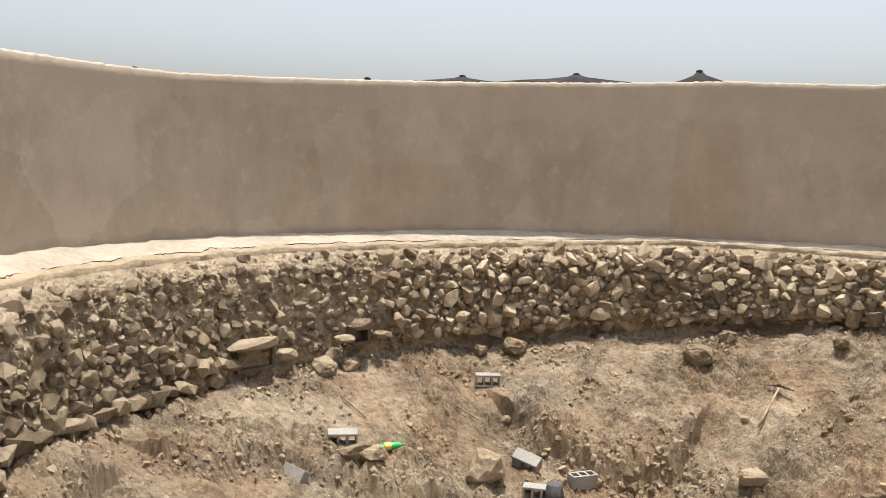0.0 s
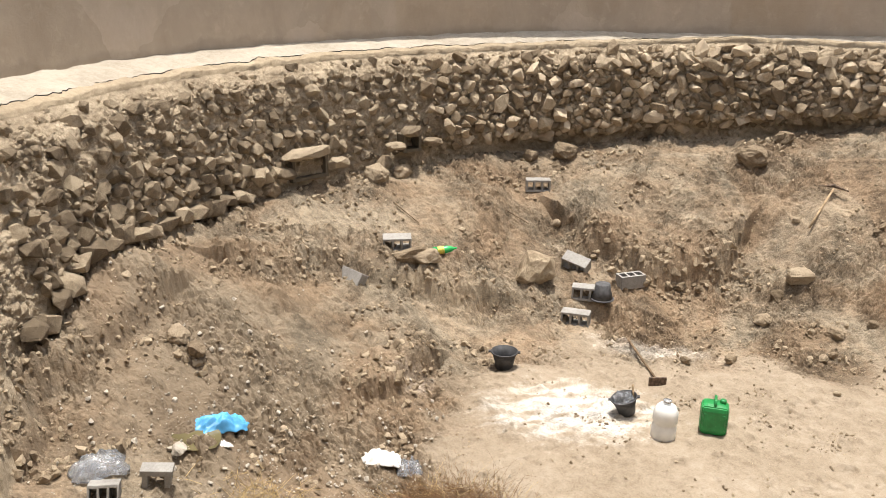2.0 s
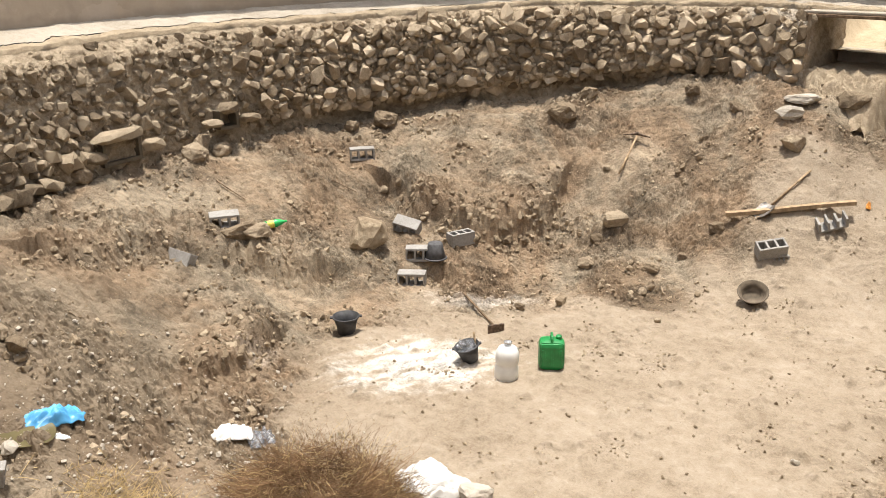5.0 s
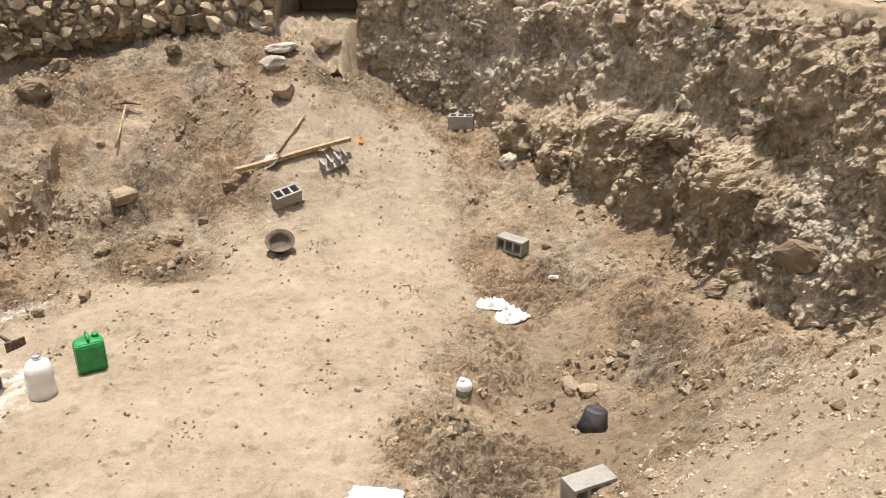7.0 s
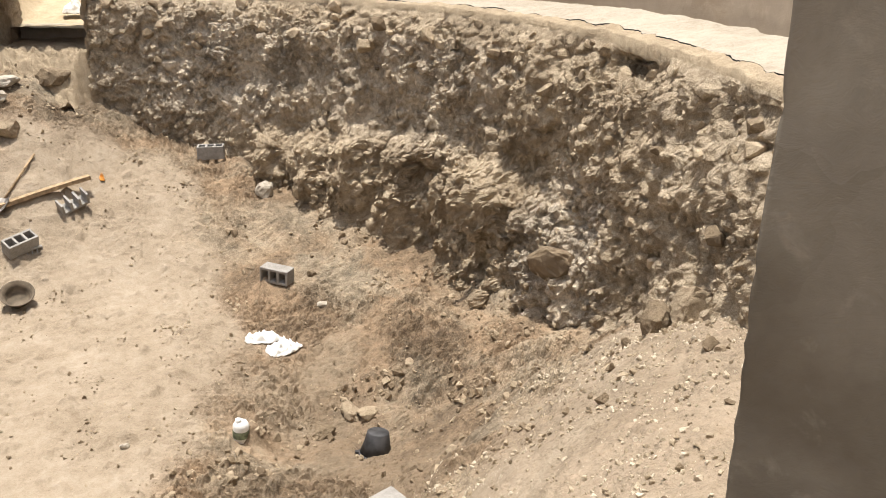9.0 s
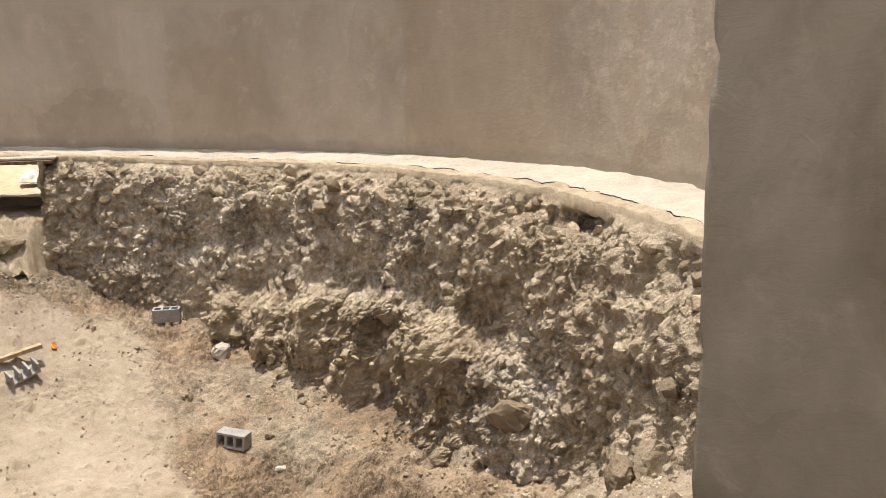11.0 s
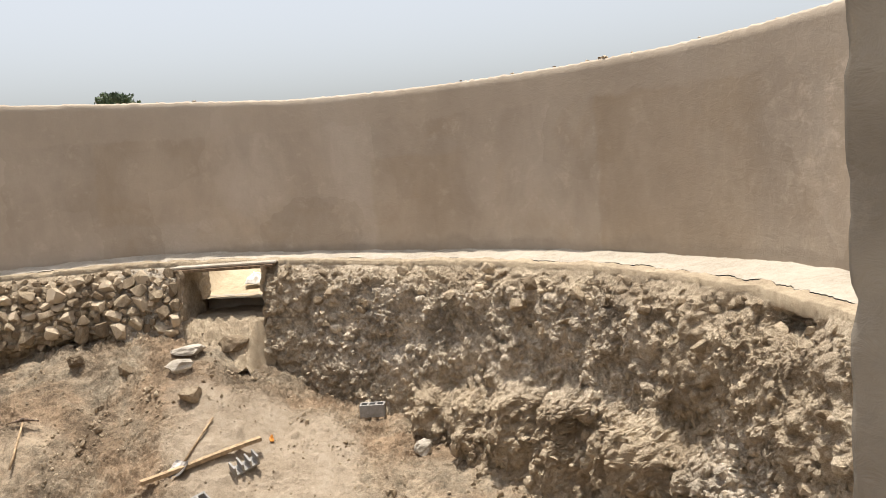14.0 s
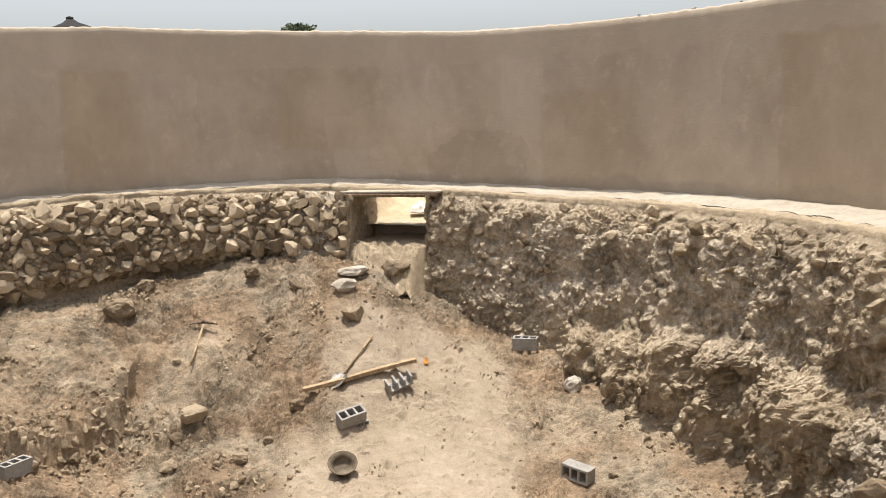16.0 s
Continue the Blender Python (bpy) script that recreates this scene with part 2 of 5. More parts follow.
def grid_mesh(name, cols, rows, at, material, flat=False, closed=False):
    """A sheet of cols x rows points, at(i, j) giving each."""
    verts = [at(i, j) for j in range(rows) for i in range(cols)]
    faces = [(j * cols + i, j * cols + (i + 1) % cols, (j + 1) * cols + (i + 1) % cols, (j + 1) * cols + i)
             for j in range(rows - 1) for i in range(cols if closed else cols - 1)]
    return mesh_of(name, verts, faces, material, flat)


def part(name, bm, material, parent=None, label=""):
    me = bpy.data.meshes.new(name)
    bm.to_mesh(me)
    bm.free()
    me.materials.append(material)
    ob = new(name, me)
    ob.parent = parent
    return tagged(ob, label)


def thing(name, label, category, group="", kind=""):
    return tagged(new(name), label, category, group, kind)


def box(sx, sy, sz, bevel=0.0, at=(0, 0, 0), bm=None):
    bm = bm or bmesh.new()
    r = bmesh.ops.create_cube(bm, size=1.0, matrix=Matrix.Translation(at) @ Matrix.Diagonal((sx, sy, sz, 1)))
    if bevel:
        es = list({e for v in r["verts"] for e in v.link_edges})
        bmesh.ops.bevel(bm, geom=es, offset=bevel, segments=2, affect="EDGES", profile=0.6)
    return bm


def lathe(profile, n=28, bm=None, m=Matrix()):
    """A turned body from (radius, height) pairs."""
    bm = bm or bmesh.new()
    rings = []
    for r, z in profile:
        rings.append([bm.verts.new(m @ Vector((r * math.cos(2 * math.pi * i / n), r * math.sin(2 * math.pi * i / n), z))) for i in range(n)] if r > 1e-5 else [bm.verts.new(m @ Vector((0, 0, z)))])
    for a, b in zip(rings, rings[1:]):
        for i in range(n):
            q = [a[i % len(a)], a[(i + 1) % len(a)], b[(i + 1) % len(b)], b[i % len(b)]]
            q = [v for k, v in enumerate(q) if v not in q[:k]]
            if len(q) > 2:
                bm.faces.new(q).smooth = True
    return bm


def rod(a, b, r, n=10, r2=None, bm=None):
    a, b = Vector(a), Vector(b)
    m = Matrix.Translation(a) @ (b - a).to_track_quat("Z", "Y").to_matrix().to_4x4()
    d, r2 = (b - a).length, r if r2 is None else r2
    return lathe([(0, 0), (r, 0), (r, d * 0.33), (r2, d), (0, d)], n, bm, m)


def hull(seed, n=20, squash=(1, 1, 1)):
    """An angular stone about one across: the hull of points thrown on a ball."""
    rnd = random.Random(seed)
    bm = bmesh.new()
    for _ in range(n):
        v = Vector((rnd.gauss(0, 1), rnd.gauss(0, 1), rnd.gauss(0, 1))).normalized()
        v = Vector([math.copysign(abs(c) ** 0.75, c) for c in v]) * rnd.uniform(0.8, 1.05)
        bm.verts.new(Vector([c * s * 0.5 for c, s in zip(v, squash)]))
    r = bmesh.ops.convex_hull(bm, input=bm.verts)
    bmesh.ops.delete(bm, geom=[v for v in bm.verts if not v.link_faces], context="VERTS")
    return bm


def fbm(x, y, z, octaves=4, lac=2.1, gain=0.5):
    s, a, tot = 0.0, 1.0, 0.0
    for _ in range(octaves):
        s += a * noise.noise((x, y, z))
        tot += a
        x, y, z, a = x * lac, y * lac, z * lac, a * gain
    return s / tot


def scatter(i, j, k, seed):
    """A random number from 0 to 1 for each whole-numbered cell."""
    h = (i.astype(np.int64) * 374761393 + j.astype(np.int64) * 668265263 + k.astype(np.int64) * 2147483647 + seed * 974711) & 0xFFFFFFFF
    h = ((h ^ (h >> 13)) * 1274126177) & 0xFFFFFFFF
    h = ((h ^ (h >> 16)) * 2246822519) & 0xFFFFFFFF
    return ((h ^ (h >> 15)) & 0xFFFFFF) / 16777216.0


def soft_noise(x, y, z, seed=0):
    """Smooth noise of whole arrays, from -1 to 1."""
    i, j, k = np.floor(x), np.floor(y), np.floor(z)
    u, v, w = [f * f * (3 - 2 * f) for f in (x - i, y - j, z - k)]
    total = 0
    for a in (0, 1):
        for b in (0, 1):
            for c in (0, 1):
                total = total + scatter(i + a, j + b, k + c, seed) * (u if a else 1 - u) * (v if b else 1 - v) * (w if c else 1 - w)
    return 2 * total - 1


def crumbs(x, y, z, seed=0, deep=True):
    """Domes with cracks between them for whole arrays, about one across, of uneven height."""
    x, y = x + 0.35 * soft_noise(x * 1.3, y * 1.3, z * 1.3, seed + 5), y + 0.35 * soft_noise(x * 1.3, y * 1.3, z * 1.3, seed + 6)
    i, j, k = np.floor(x), np.floor(y), np.floor(z)
    near, second, own = np.full(x.shape, 9.0), np.full(x.shape, 9.0), np.zeros(x.shape)
    for a in (-1, 0, 1):
        for b in (-1, 0, 1):
            for c in ((-1, 0, 1) if deep else (0,)):
                ci, cj, ck = i + a, j + b, k + c
                d = (ci + scatter(ci, cj, ck, seed) - x) ** 2 + (cj + scatter(ci, cj, ck, seed + 1) - y) ** 2
                if deep:
                    d = d + (ck + scatter(ci, cj, ck, seed + 2) - z) ** 2
                closer = d < near
                second = np.where(closer, near, np.minimum(second, d))
                own = np.where(closer, scatter(ci, cj, ck, seed + 3), own)
                near = np.where(closer, d, near)
    return np.minimum(1.0, (np.sqrt(second) - np.sqrt(near)) * 2.2) * (0.15 + 0.85 * own)


def finer(grid, times):
    """A grid of numbers drawn out to more rows and columns."""
    for axis in (0, 1):
        n = grid.shape[axis]
        at = np.linspace(0, n - 1, (n - 1) * times + 1)
        lo = np.minimum(at.astype(int), n - 2)
        f = (at - lo).reshape((-1, 1) if axis == 0 else (1, -1))
        grid = np.take(grid, lo, axis) * (1 - f) + np.take(grid, lo + 1, axis) * f
    return grid


def quads(name, points, material, keep=None, smooth_where=None):
    """A mesh from a grid of points (rows, columns, 3), built from whole arrays."""
    rows, cols = points.shape[:2]
    n = np.arange(rows * cols).reshape(rows, cols)
    faces = np.stack([n[:-1, :-1], n[:-1, 1:], n[1:, 1:], n[1:, :-1]], -1).reshape(-1, 4)
    used = np.arange(rows * cols)
    if keep is not None:
        faces = faces[keep.reshape(-1)[faces].all(1)]
        used, flat = np.unique(faces, return_inverse=True)
        faces = flat.reshape(-1, 4)
    me = bpy.data.meshes.new(name)
    me.vertices.add(len(used))
    me.vertices.foreach_set("co", points.reshape(-1, 3)[used].astype(np.float32).ravel())
    me.loops.add(faces.size)
    me.loops.foreach_set("vertex_index", faces.astype(np.int32).ravel())
    me.polygons.add(len(faces))
    me.polygons.foreach_set("loop_start", np.arange(0, faces.size, 4, dtype=np.int32))
    me.update(calc_edges=True)
    me.polygons.foreach_set("use_smooth", np.zeros(len(faces), bool) if smooth_where is None else smooth_where.reshape(-1)[used][faces[:, 0]])
    me.materials.append(material)
    return me, used


# ---- shape of the pit ----
CX, CY, R = -3.67, 7.41, 8.39          # centre and inner radius of the round wall
FOOT = [(-200, 1.7), (-100, 0.9), (-60, 2.6), (-30, 2.3), (-18, 1.9), (-8, 1.25), (0, 0.85), (6, 0.5), (15, 0.45), (30, 0.5), (45, 0.7), (56, 1.05),
        (66, 1.25), (72, 1.4), (78, 1.9), (84, 2.32), (90, 2.45), (96, 2.45), (104, 2.4), (124, 1.98), (150, 1.7), (170, 1.7), (200, 1.75), (222, 1.9), (260, 0.9), (285, 2.0), (300, 2.6)]


def smooth(a, b, v):
    u = min(1.0, max(0.0, (v - a) / (b - a)))
    return u * u * (3 - 2 * u)


def table(rows, v):
    for (a, p), (b, q) in zip(rows, rows[1:]):
        if v <= b:
            u = min(1.0, max(0.0, (v - a) / (b - a)))
            return p + (q - p) * u
    return rows[-1][1]


def polar(x, y):
    return math.hypot(x - CX, y - CY), math.degrees(math.atan2(y - CY, x - CX)) % 360


def bump(x, y, bx, by, wide, deep, turn=0.0):
    c, s = math.cos(math.radians(turn)), math.sin(math.radians(turn))
    u, v = (c * (x - bx) + s * (y - by)) / wide, (-s * (x - bx) + c * (y - by)) / deep
    return math.exp(-u * u - v * v)


def across(line, x, y):
    """Signed distance to a line of points (positive to its left), and how far inside its ends, in metres."""
    best = (1e9, 0, 0)
    for k, ((ax, ay), (bx, by)) in enumerate(zip(line, line[1:])):
        l2 = (bx - ax) ** 2 + (by - ay) ** 2
        u = ((x - ax) * (bx - ax) + (y - ay) * (by - ay)) / l2
        over = max(0.0, -u if k == 0 else 0.0, u - 1 if k == len(line) - 2 else 0.0) * math.sqrt(l2)
        u = max(0.0, min(1.0, u))
        d = math.hypot(x - ax - u * (bx - ax), y - ay - u * (by - ay))
        if d < best[0]:
            side = (bx - ax) * (y - ay) - (by - ay) * (x - ax)
            best = (d, math.copysign(d, side), over)
    return best[1], best[2]


# small scarps: their line, the drop, and how far it reaches; the ground is higher to the left of the line
SCARPS = [([(-6.35, 11.6), (-6.30, 10.95), (-6.75, 10.35), (-7.25, 10.15), (-7.9, 10.0), (-8.5, 9.95)][::-1], 0.44, 0.9),
          ([(-9.1, 4.5), (-8.85, 5.05), (-8.95, 5.65), (-8.7, 6.4), (-8.2, 6.95), (-7.9, 7.5)], 0.28, 0.7),
          ([(-6.75, 5.0), (-6.85, 5.5), (-7.1, 6.1)], 0.30, 0.5),
          ([(-6.6, 1.25), (-7.2, 1.7), (-7.65, 2.3), (-8.4, 3.4)], 0.30, 0.6),
          ([(-6.4, 9.6), (-6.9, 9.0), (-7.5, 8.2), (-7.8, 7.6)][::-1], 0.16, 0.6)]
TERRACE = [(0.45, 3.6), (0.75, 4.9), (1.3, 5.6), (2.3, 6.5), (3.6, 7.5)]


def floor_steps(x, y):
    s = 0.0
    for line, drop, reach in SCARPS:
        d, over = across(line, x, y)
        if abs(d) < 2.2 * reach:
            wob = 0.16 * noise.noise((x * 2.6, y * 2.6, 1.0)) + 0.06 * noise.noise((x * 8.0, y * 8.0, 1.0))
            s += drop * 0.5 * math.tanh((d + wob) / 0.06) * math.exp(-(d / reach) ** 2) * math.exp(-(over / 0.4) ** 2)
    return s


def floor_shape(x, y):
    """Height of the pit's floor, without its lumps."""
    r, a = polar(x, y)
    a = a - 360 if a > 300 else a
    foot = table(FOOT, a)
    start = table([(-60, 3.2), (0, 4.6), (50, 4.2), (70, 2.8), (100, 2.6), (150, 2.4), (200, 2.4), (260, 3.0), (300, 3.2)], a)
    z = foot * smooth(start, 7.5, r)
    z -= 0.25 * bump(x, y, 0.9, 7.8, 1.3, 2.2, 20)
    d, over = across(TERRACE, x, y)
    if d < 0.4:
        d = -d + 0.12 * noise.noise((x * 2.0, y * 2.0, 4.0))
        z = max(z, (0.72 + 0.55 * max(0.0, d)) * smooth(-0.22, 0.14, d) + z * smooth(0.14, -0.22, d))
    return z + floor_steps(x, y)
SAND = [(-3.2, 4.4), (-5.3, 5.0), (-6.6, 6.0), (-6.9, 7.2), (-6.4, 8.4), (-5.2, 9.0), (-3.6, 10.2), (-3.3, 12.0), (-3.2, 13.6), (-1.2, 13.4), (-0.6, 11.6), (-0.2, 9.6), (-0.7, 7.4), (-1.0, 5.6), (-1.4, 3.6), (-3.0, 2.6)]


def inside(poly, x, y):
    """Signed distance to an outline, positive inside."""
    best, odd = 1e9, False
    for (ax, ay), (bx, by) in zip(poly, poly[1:] + poly[:1]):
        u = max(0.0, min(1.0, ((x - ax) * (bx - ax) + (y - ay) * (by - ay)) / ((bx - ax) ** 2 + (by - ay) ** 2)))
        best = min(best, (x - ax - u * (bx - ax)) ** 2 + (y - ay - u * (by - ay)) ** 2)
        if (ay > y) != (by > y) and x < ax + (y - ay) / (by - ay) * (bx - ax):
            odd = not odd
    return math.sqrt(best) * (1 if odd else -1)


def earthy(x, y, pale_part=0.66):
    """0 on the trodden sand, 1 on the dug dark earth."""
    e = smooth(0.55, -0.65, inside(SAND, x, y) + 1.1 * fbm(x * 0.9, y * 0.9, 3, 4))
    d, _ = across(TERRACE, x, y)
    pale = smooth(-0.1, -0.5, d + 0.3 * noise.noise((x, y, 8.0)))
    return max(e * (1 - pale_part * pale), 0.0)


def chunks(x, y, z, seed):
    """Domes with cracks between them, about one across; each has a height of its own."""
    d, p = noise.voronoi((x, y, z + seed))
    own = noise.cell((p[0].x * 7.3 + 11, p[0].y * 7.3, p[0].z * 7.3))
    return min(1.0, (d[1] - d[0]) * 1.7) * (0.35 + 0.65 * abs(own))


def floor_z(x, y):
    e = earthy(x, y, 0.45)
    lump = fbm(x * 1.1, y * 1.1, 0, 3) * 0.20
    heap = 0.25 + 0.75 * smooth(-0.12, 0.22, fbm(x * 0.8, y * 0.8, 21, 2))
    clod = chunks(x * 2.3, y * 2.3, 0, 0) * 0.17 * heap + chunks(x * 5.0, y * 5.0, 0, 3) * 0.08 * heap + chunks(x * 9.0, y * 9.0, 0, 8) * (0.01 + 0.035 * heap)
    ripple = fbm(x * 1.6, y * 1.6, 9, 4) * 0.08 + max(0.0, fbm(x * 5, y * 5, 12, 3) - 0.10) * 0.16
    fine = fbm(x * 13, y * 13, 2, 2) * 0.02
    return floor_shape(x, y) + e * (lump + clod - 0.12) + (1 - e) * ripple + fine * (0.25 + 0.75 * e)


M_EARTH = soil("pit_earth", (0.255, 0.20, 0.141), (0.345, 0.279, 0.205), (0.415, 0.346, 0.267), 1.0, relief=0.6, attr="earth", attr_col=(0.240, 0.173, 0.113), attr_alt=(0.29, 0.238, 0.172), attr2="lime", attr2_col=(0.62, 0.58, 0.52), wet="wet")
M_BANK = soil("bank_earth", (0.27, 0.21, 0.145), (0.455, 0.367, 0.262), (0.65, 0.54, 0.395), 1.8, relief=1.0, attr="lime", attr_col=(0.545, 0.47, 0.375))
M_RIM = soil("rim_earth", (0.35, 0.275, 0.19), (0.46, 0.37, 0.26), (0.56, 0.46, 0.33), 1.4, relief=0.8)
M_STONE = soil("field_stone", (0.22, 0.166, 0.109), (0.41, 0.325, 0.224), (0.60, 0.49, 0.355), 1.6, relief=0.8, island=0.30)
M_CLOD = soil("clods", (0.24, 0.182, 0.122), (0.345, 0.27, 0.183), (0.47, 0.38, 0.27), 2.2, relief=0.8, island=0.25)
M_WEST = soil("dusty_stone", (0.18, 0.138, 0.093), (0.305, 0.24, 0.165), (0.45, 0.365, 0.26), 2.0, relief=0.9, island=0.22)
M_GREYSTONE = soil("pale_stone", (0.36, 0.32, 0.26), (0.48, 0.43, 0.36), (0.58, 0.53, 0.46), 2.0, relief=0.6)
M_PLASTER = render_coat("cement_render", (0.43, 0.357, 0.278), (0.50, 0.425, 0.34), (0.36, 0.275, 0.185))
# the jamb's shade is put into these darker tones of the wall's render
M_JAMB_SHADE = render_coat("shaded_jamb_render", (0.165, 0.142, 0.113), (0.285, 0.253, 0.21), (0.09, 0.068, 0.046), 3.5)
M_LIME = soil("lime_plaster", (0.36, 0.31, 0.245), (0.47, 0.415, 0.34), (0.54, 0.485, 0.41), 1.3, 0.9, 0.6)
M_DESERT = soil("desert", (0.36, 0.28, 0.185), (0.48, 0.385, 0.26), (0.58, 0.475, 0.33), 0.8)

# ---- floor of the pit ----
COARSE, TIMES = 0.036, 2
STEP = COARSE / TIMES
nc = int(17.2 / COARSE)
HIGH, DARK, LIME, WET, PALE = np.full((nc, nc), 1.5), np.ones((nc, nc)), np.zeros((nc, nc)), np.zeros((nc, nc)), np.zeros((nc, nc))
for i in range(nc):
    for j in range(nc):
        x, y = CX - 8.6 + i * COARSE, CY - 8.6 + j * COARSE
        if math.hypot(x - CX, y - CY) < 8.45:
            HIGH[i, j], DARK[i, j] = floor_z(x, y), earthy(x, y)
            PALE[i, j] = smooth(0.05, -0.25, across(TERRACE, x, y)[0]) if x > 0 else 0.0
            WET[i, j] = 0.9 * bump(x, y, 1.0, 6.6, 0.75, 1.7, 25) + 0.6 * bump(x, y, 0.7, 9.0, 0.6, 1.0) + 0.7 * bump(x, y, -6.5, 2.9, 0.6, 0.6) + 0.75 * bump(x, y, -7.6, 3.2, 2.4, 2.2)
            LIME[i, j] = 1.3 * bump(x, y, -5.38, 6.80, 0.95, 0.62, 48) * (0.66 + 0.9 * noise.noise((x * 1.2 + y * 2.4, (x - 0.5 * y) * 9.0, 2.0))) + 0.5 * bump(x, y, -5.9, 8.9, 0.9, 0.35, 35) + 0.3 * bump(x, y, -6.9, 5.6, 0.25, 0.5)
GRID, DARK, LIME, WET, PALE = [finer(g, TIMES) for g in (HIGH, DARK, LIME, WET, PALE)]
nx = len(GRID)
axis = np.arange(nx) * STEP
gx, gy = np.meshgrid(CX - 8.6 + axis, CY - 8.6 + axis, indexing="ij")
# crumbled earth: clods of two sizes in heaps; the trodden sand has shallow scuffs
heaped = np.clip(0.40 + 2.0 * soft_noise(gx * 1.1, gy * 1.1, 0 * gx, 3) + 0.9 * soft_noise(gx * 3.1, gy * 3.1, 0 * gx, 4), 0.22, 1.0)
scuffed = np.clip(1.8 * soft_noise(gx * 1.4, gy * 1.4, 0 * gx, 8) + 1.0 * soft_noise(gx * 5, gy * 5, 0 * gx, 9) - 0.35, 0.0, 1.0)
scuffed = np.maximum(scuffed, PALE * np.clip(0.6 + 0.9 * soft_noise(gx * 2.2, gy * 2.2, 0 * gx, 12), 0.1, 1.0))
mid, small = crumbs(gx * 10, gy * 11, 0 * gx, 20, False), crumbs(gx * 24, gy * 24, 0 * gx, 30, False)
GRID = GRID + DARK * heaped * (0.080 * (mid - 0.3) + 0.026 * (small - 0.3)) + (1 - DARK) * (scuffed * (0.036 * (mid - 0.25) + 0.016 * (small - 0.3)) + 0.004 * soft_noise(gx * 16, gy * 16, 0 * gx, 41))
me, used = quads("ground", np.stack([gx, gy, GRID], -1), M_EARTH, np.hypot(gx - CX, gy - CY) < 8.38, DARK < 0.35)


def ground_z(x, y):
    """Height of the floor's own mesh."""
    u, v = (x - CX + 8.6) / STEP, (y - CY + 8.6) / STEP
    i, j = int(u), int(v)
    if not (0 <= i < nx - 1 and 0 <= j < nx - 1) or math.hypot(x - CX, y - CY) > 8.3:
        return floor_z(x, y)
    a, c = u - i, v - j
    return float((GRID[i, j] * (1 - a) + GRID[i + 1, j] * a) * (1 - c) + (GRID[i, j + 1] * (1 - a) + GRID[i + 1, j + 1] * a) * c)


def darkness(x, y):
    return float(DARK[min(nx - 1, int((x - CX + 8.6) / STEP)), min(nx - 1, int((y - CY + 8.6) / STEP))])


for key, vals in (("earth", DARK), ("lime", LIME), ("wet", WET)):
    me.attributes.new(key, "FLOAT", "POINT").data.foreach_set("value", vals.reshape(-1)[used].astype(np.float32))
ground = tagged(new("ground", me), "dry sandy earth floor of the pit with dug clods", "ground", kind="structure")

# ---- bank of earth round the pit ----
def ledge_edge(a):
    """Radius at which the plastered ledge ends and the bank begins."""
    return R - table([(-60, 0.2), (-32, 0.25), (-12, 0.7), (0, 0.75), (20, 0.7), (60, 0.5), (80, 0.45), (95, 0.35), (140, 0.35), (160, 0.5), (185, 0.6), (215, 0.75), (300, 0.8)], a) - 0.10 * noise.noise((a * 0.13, 4, 0))


def rim_z(a):
    return table([(-60, 3.42), (0, 3.42), (60, 3.40), (95, 3.58), (125, 3.60), (150, 3.44), (215, 3.42), (300, 3.4)], a)


def bank_at(a, v):
    """v 0 at the ledge, 1 under the floor."""
    a0 = a if a < 302 else a - 360
    foot = table(FOOT, a0) - 0.30
    top = rim_z(a0) - 0.07
    lean = table([(-60, 0.55), (-20, 0.6), (0, 0.45), (14, 0.32), (40, 0.45), (60, 0.5), (70, 0.5), (95, 0.45), (150, 0.45), (200, 0.45), (300, 0.6)], a0)
    r = ledge_edge(a0) - 0.06 - lean * v ** 0.8 - 0.20 * smooth(0, 0.14, v) * smooth(-14, 4, a0)
    east = smooth(84, 78, a0)
    z = top + (foot - top) * v ** 1.12
    crest = table([(0, 1.15), (8, 1.3), (14, 1.5), (20, 1.65), (30, 1.8), (42, 1.6), (56, 1.45), (64, 1.3)], a0) + 0.16 * fbm(a0 * 0.22, 3.0, 0, 3)
    reach = table([(0, 0.0), (6, 0.1), (11, 0.35), (18, 0.55), (30, 0.50), (44, 0.45), (54, 0.34), (62, 0.0)], a0)
    bench = reach * max(0.1, 0.85 + 1.6 * fbm(a0 * 0.30, z * 0.8, 5, 3)) * smooth(crest + 0.14, crest - 0.20, z)
    under = 0.30 * smooth(0.70, 0.80, v) * smooth(0.97, 0.88, v) * smooth(98, 106, a0) * smooth(172, 150, a0)
    niche = 0.38 * bump(a0, v, 5.2, 0.10, 4.6, 0.055) + 0.30 * bump(a0, v, 30.0, 0.66, 2.5, 0.07) + 0.25 * bump(a0, v, 24.0, 0.80, 2.0, 0.05)
    r += under + niche - bench
    x, y = CX + r * math.cos(radians(a)), CY + r * math.sin(radians(a))
    rough = smooth(0, 0.10, v)
    wild = 0.5 + 0.5 * east
    n = fbm(x * 1.4, y * 1.4, z * 1.4, 3) * 0.28 * wild
    n += (chunks(x * 2.8, y * 2.8, z * 3.0, 0) * 0.12 + chunks(x * 5.5, y * 5.5, z * 6.0, 5) * 0.11) * (0.4 + 0.6 * east) - 0.07 * east
    n += fbm(x * 14, y * 14, z * 14, 2) * 0.035
    r -= n * rough
    return CX + r * math.cos(radians(a)), CY + r * math.sin(radians(a)), z + 0.05 * fbm(x * 4, y * 4, 1, 2) * rough


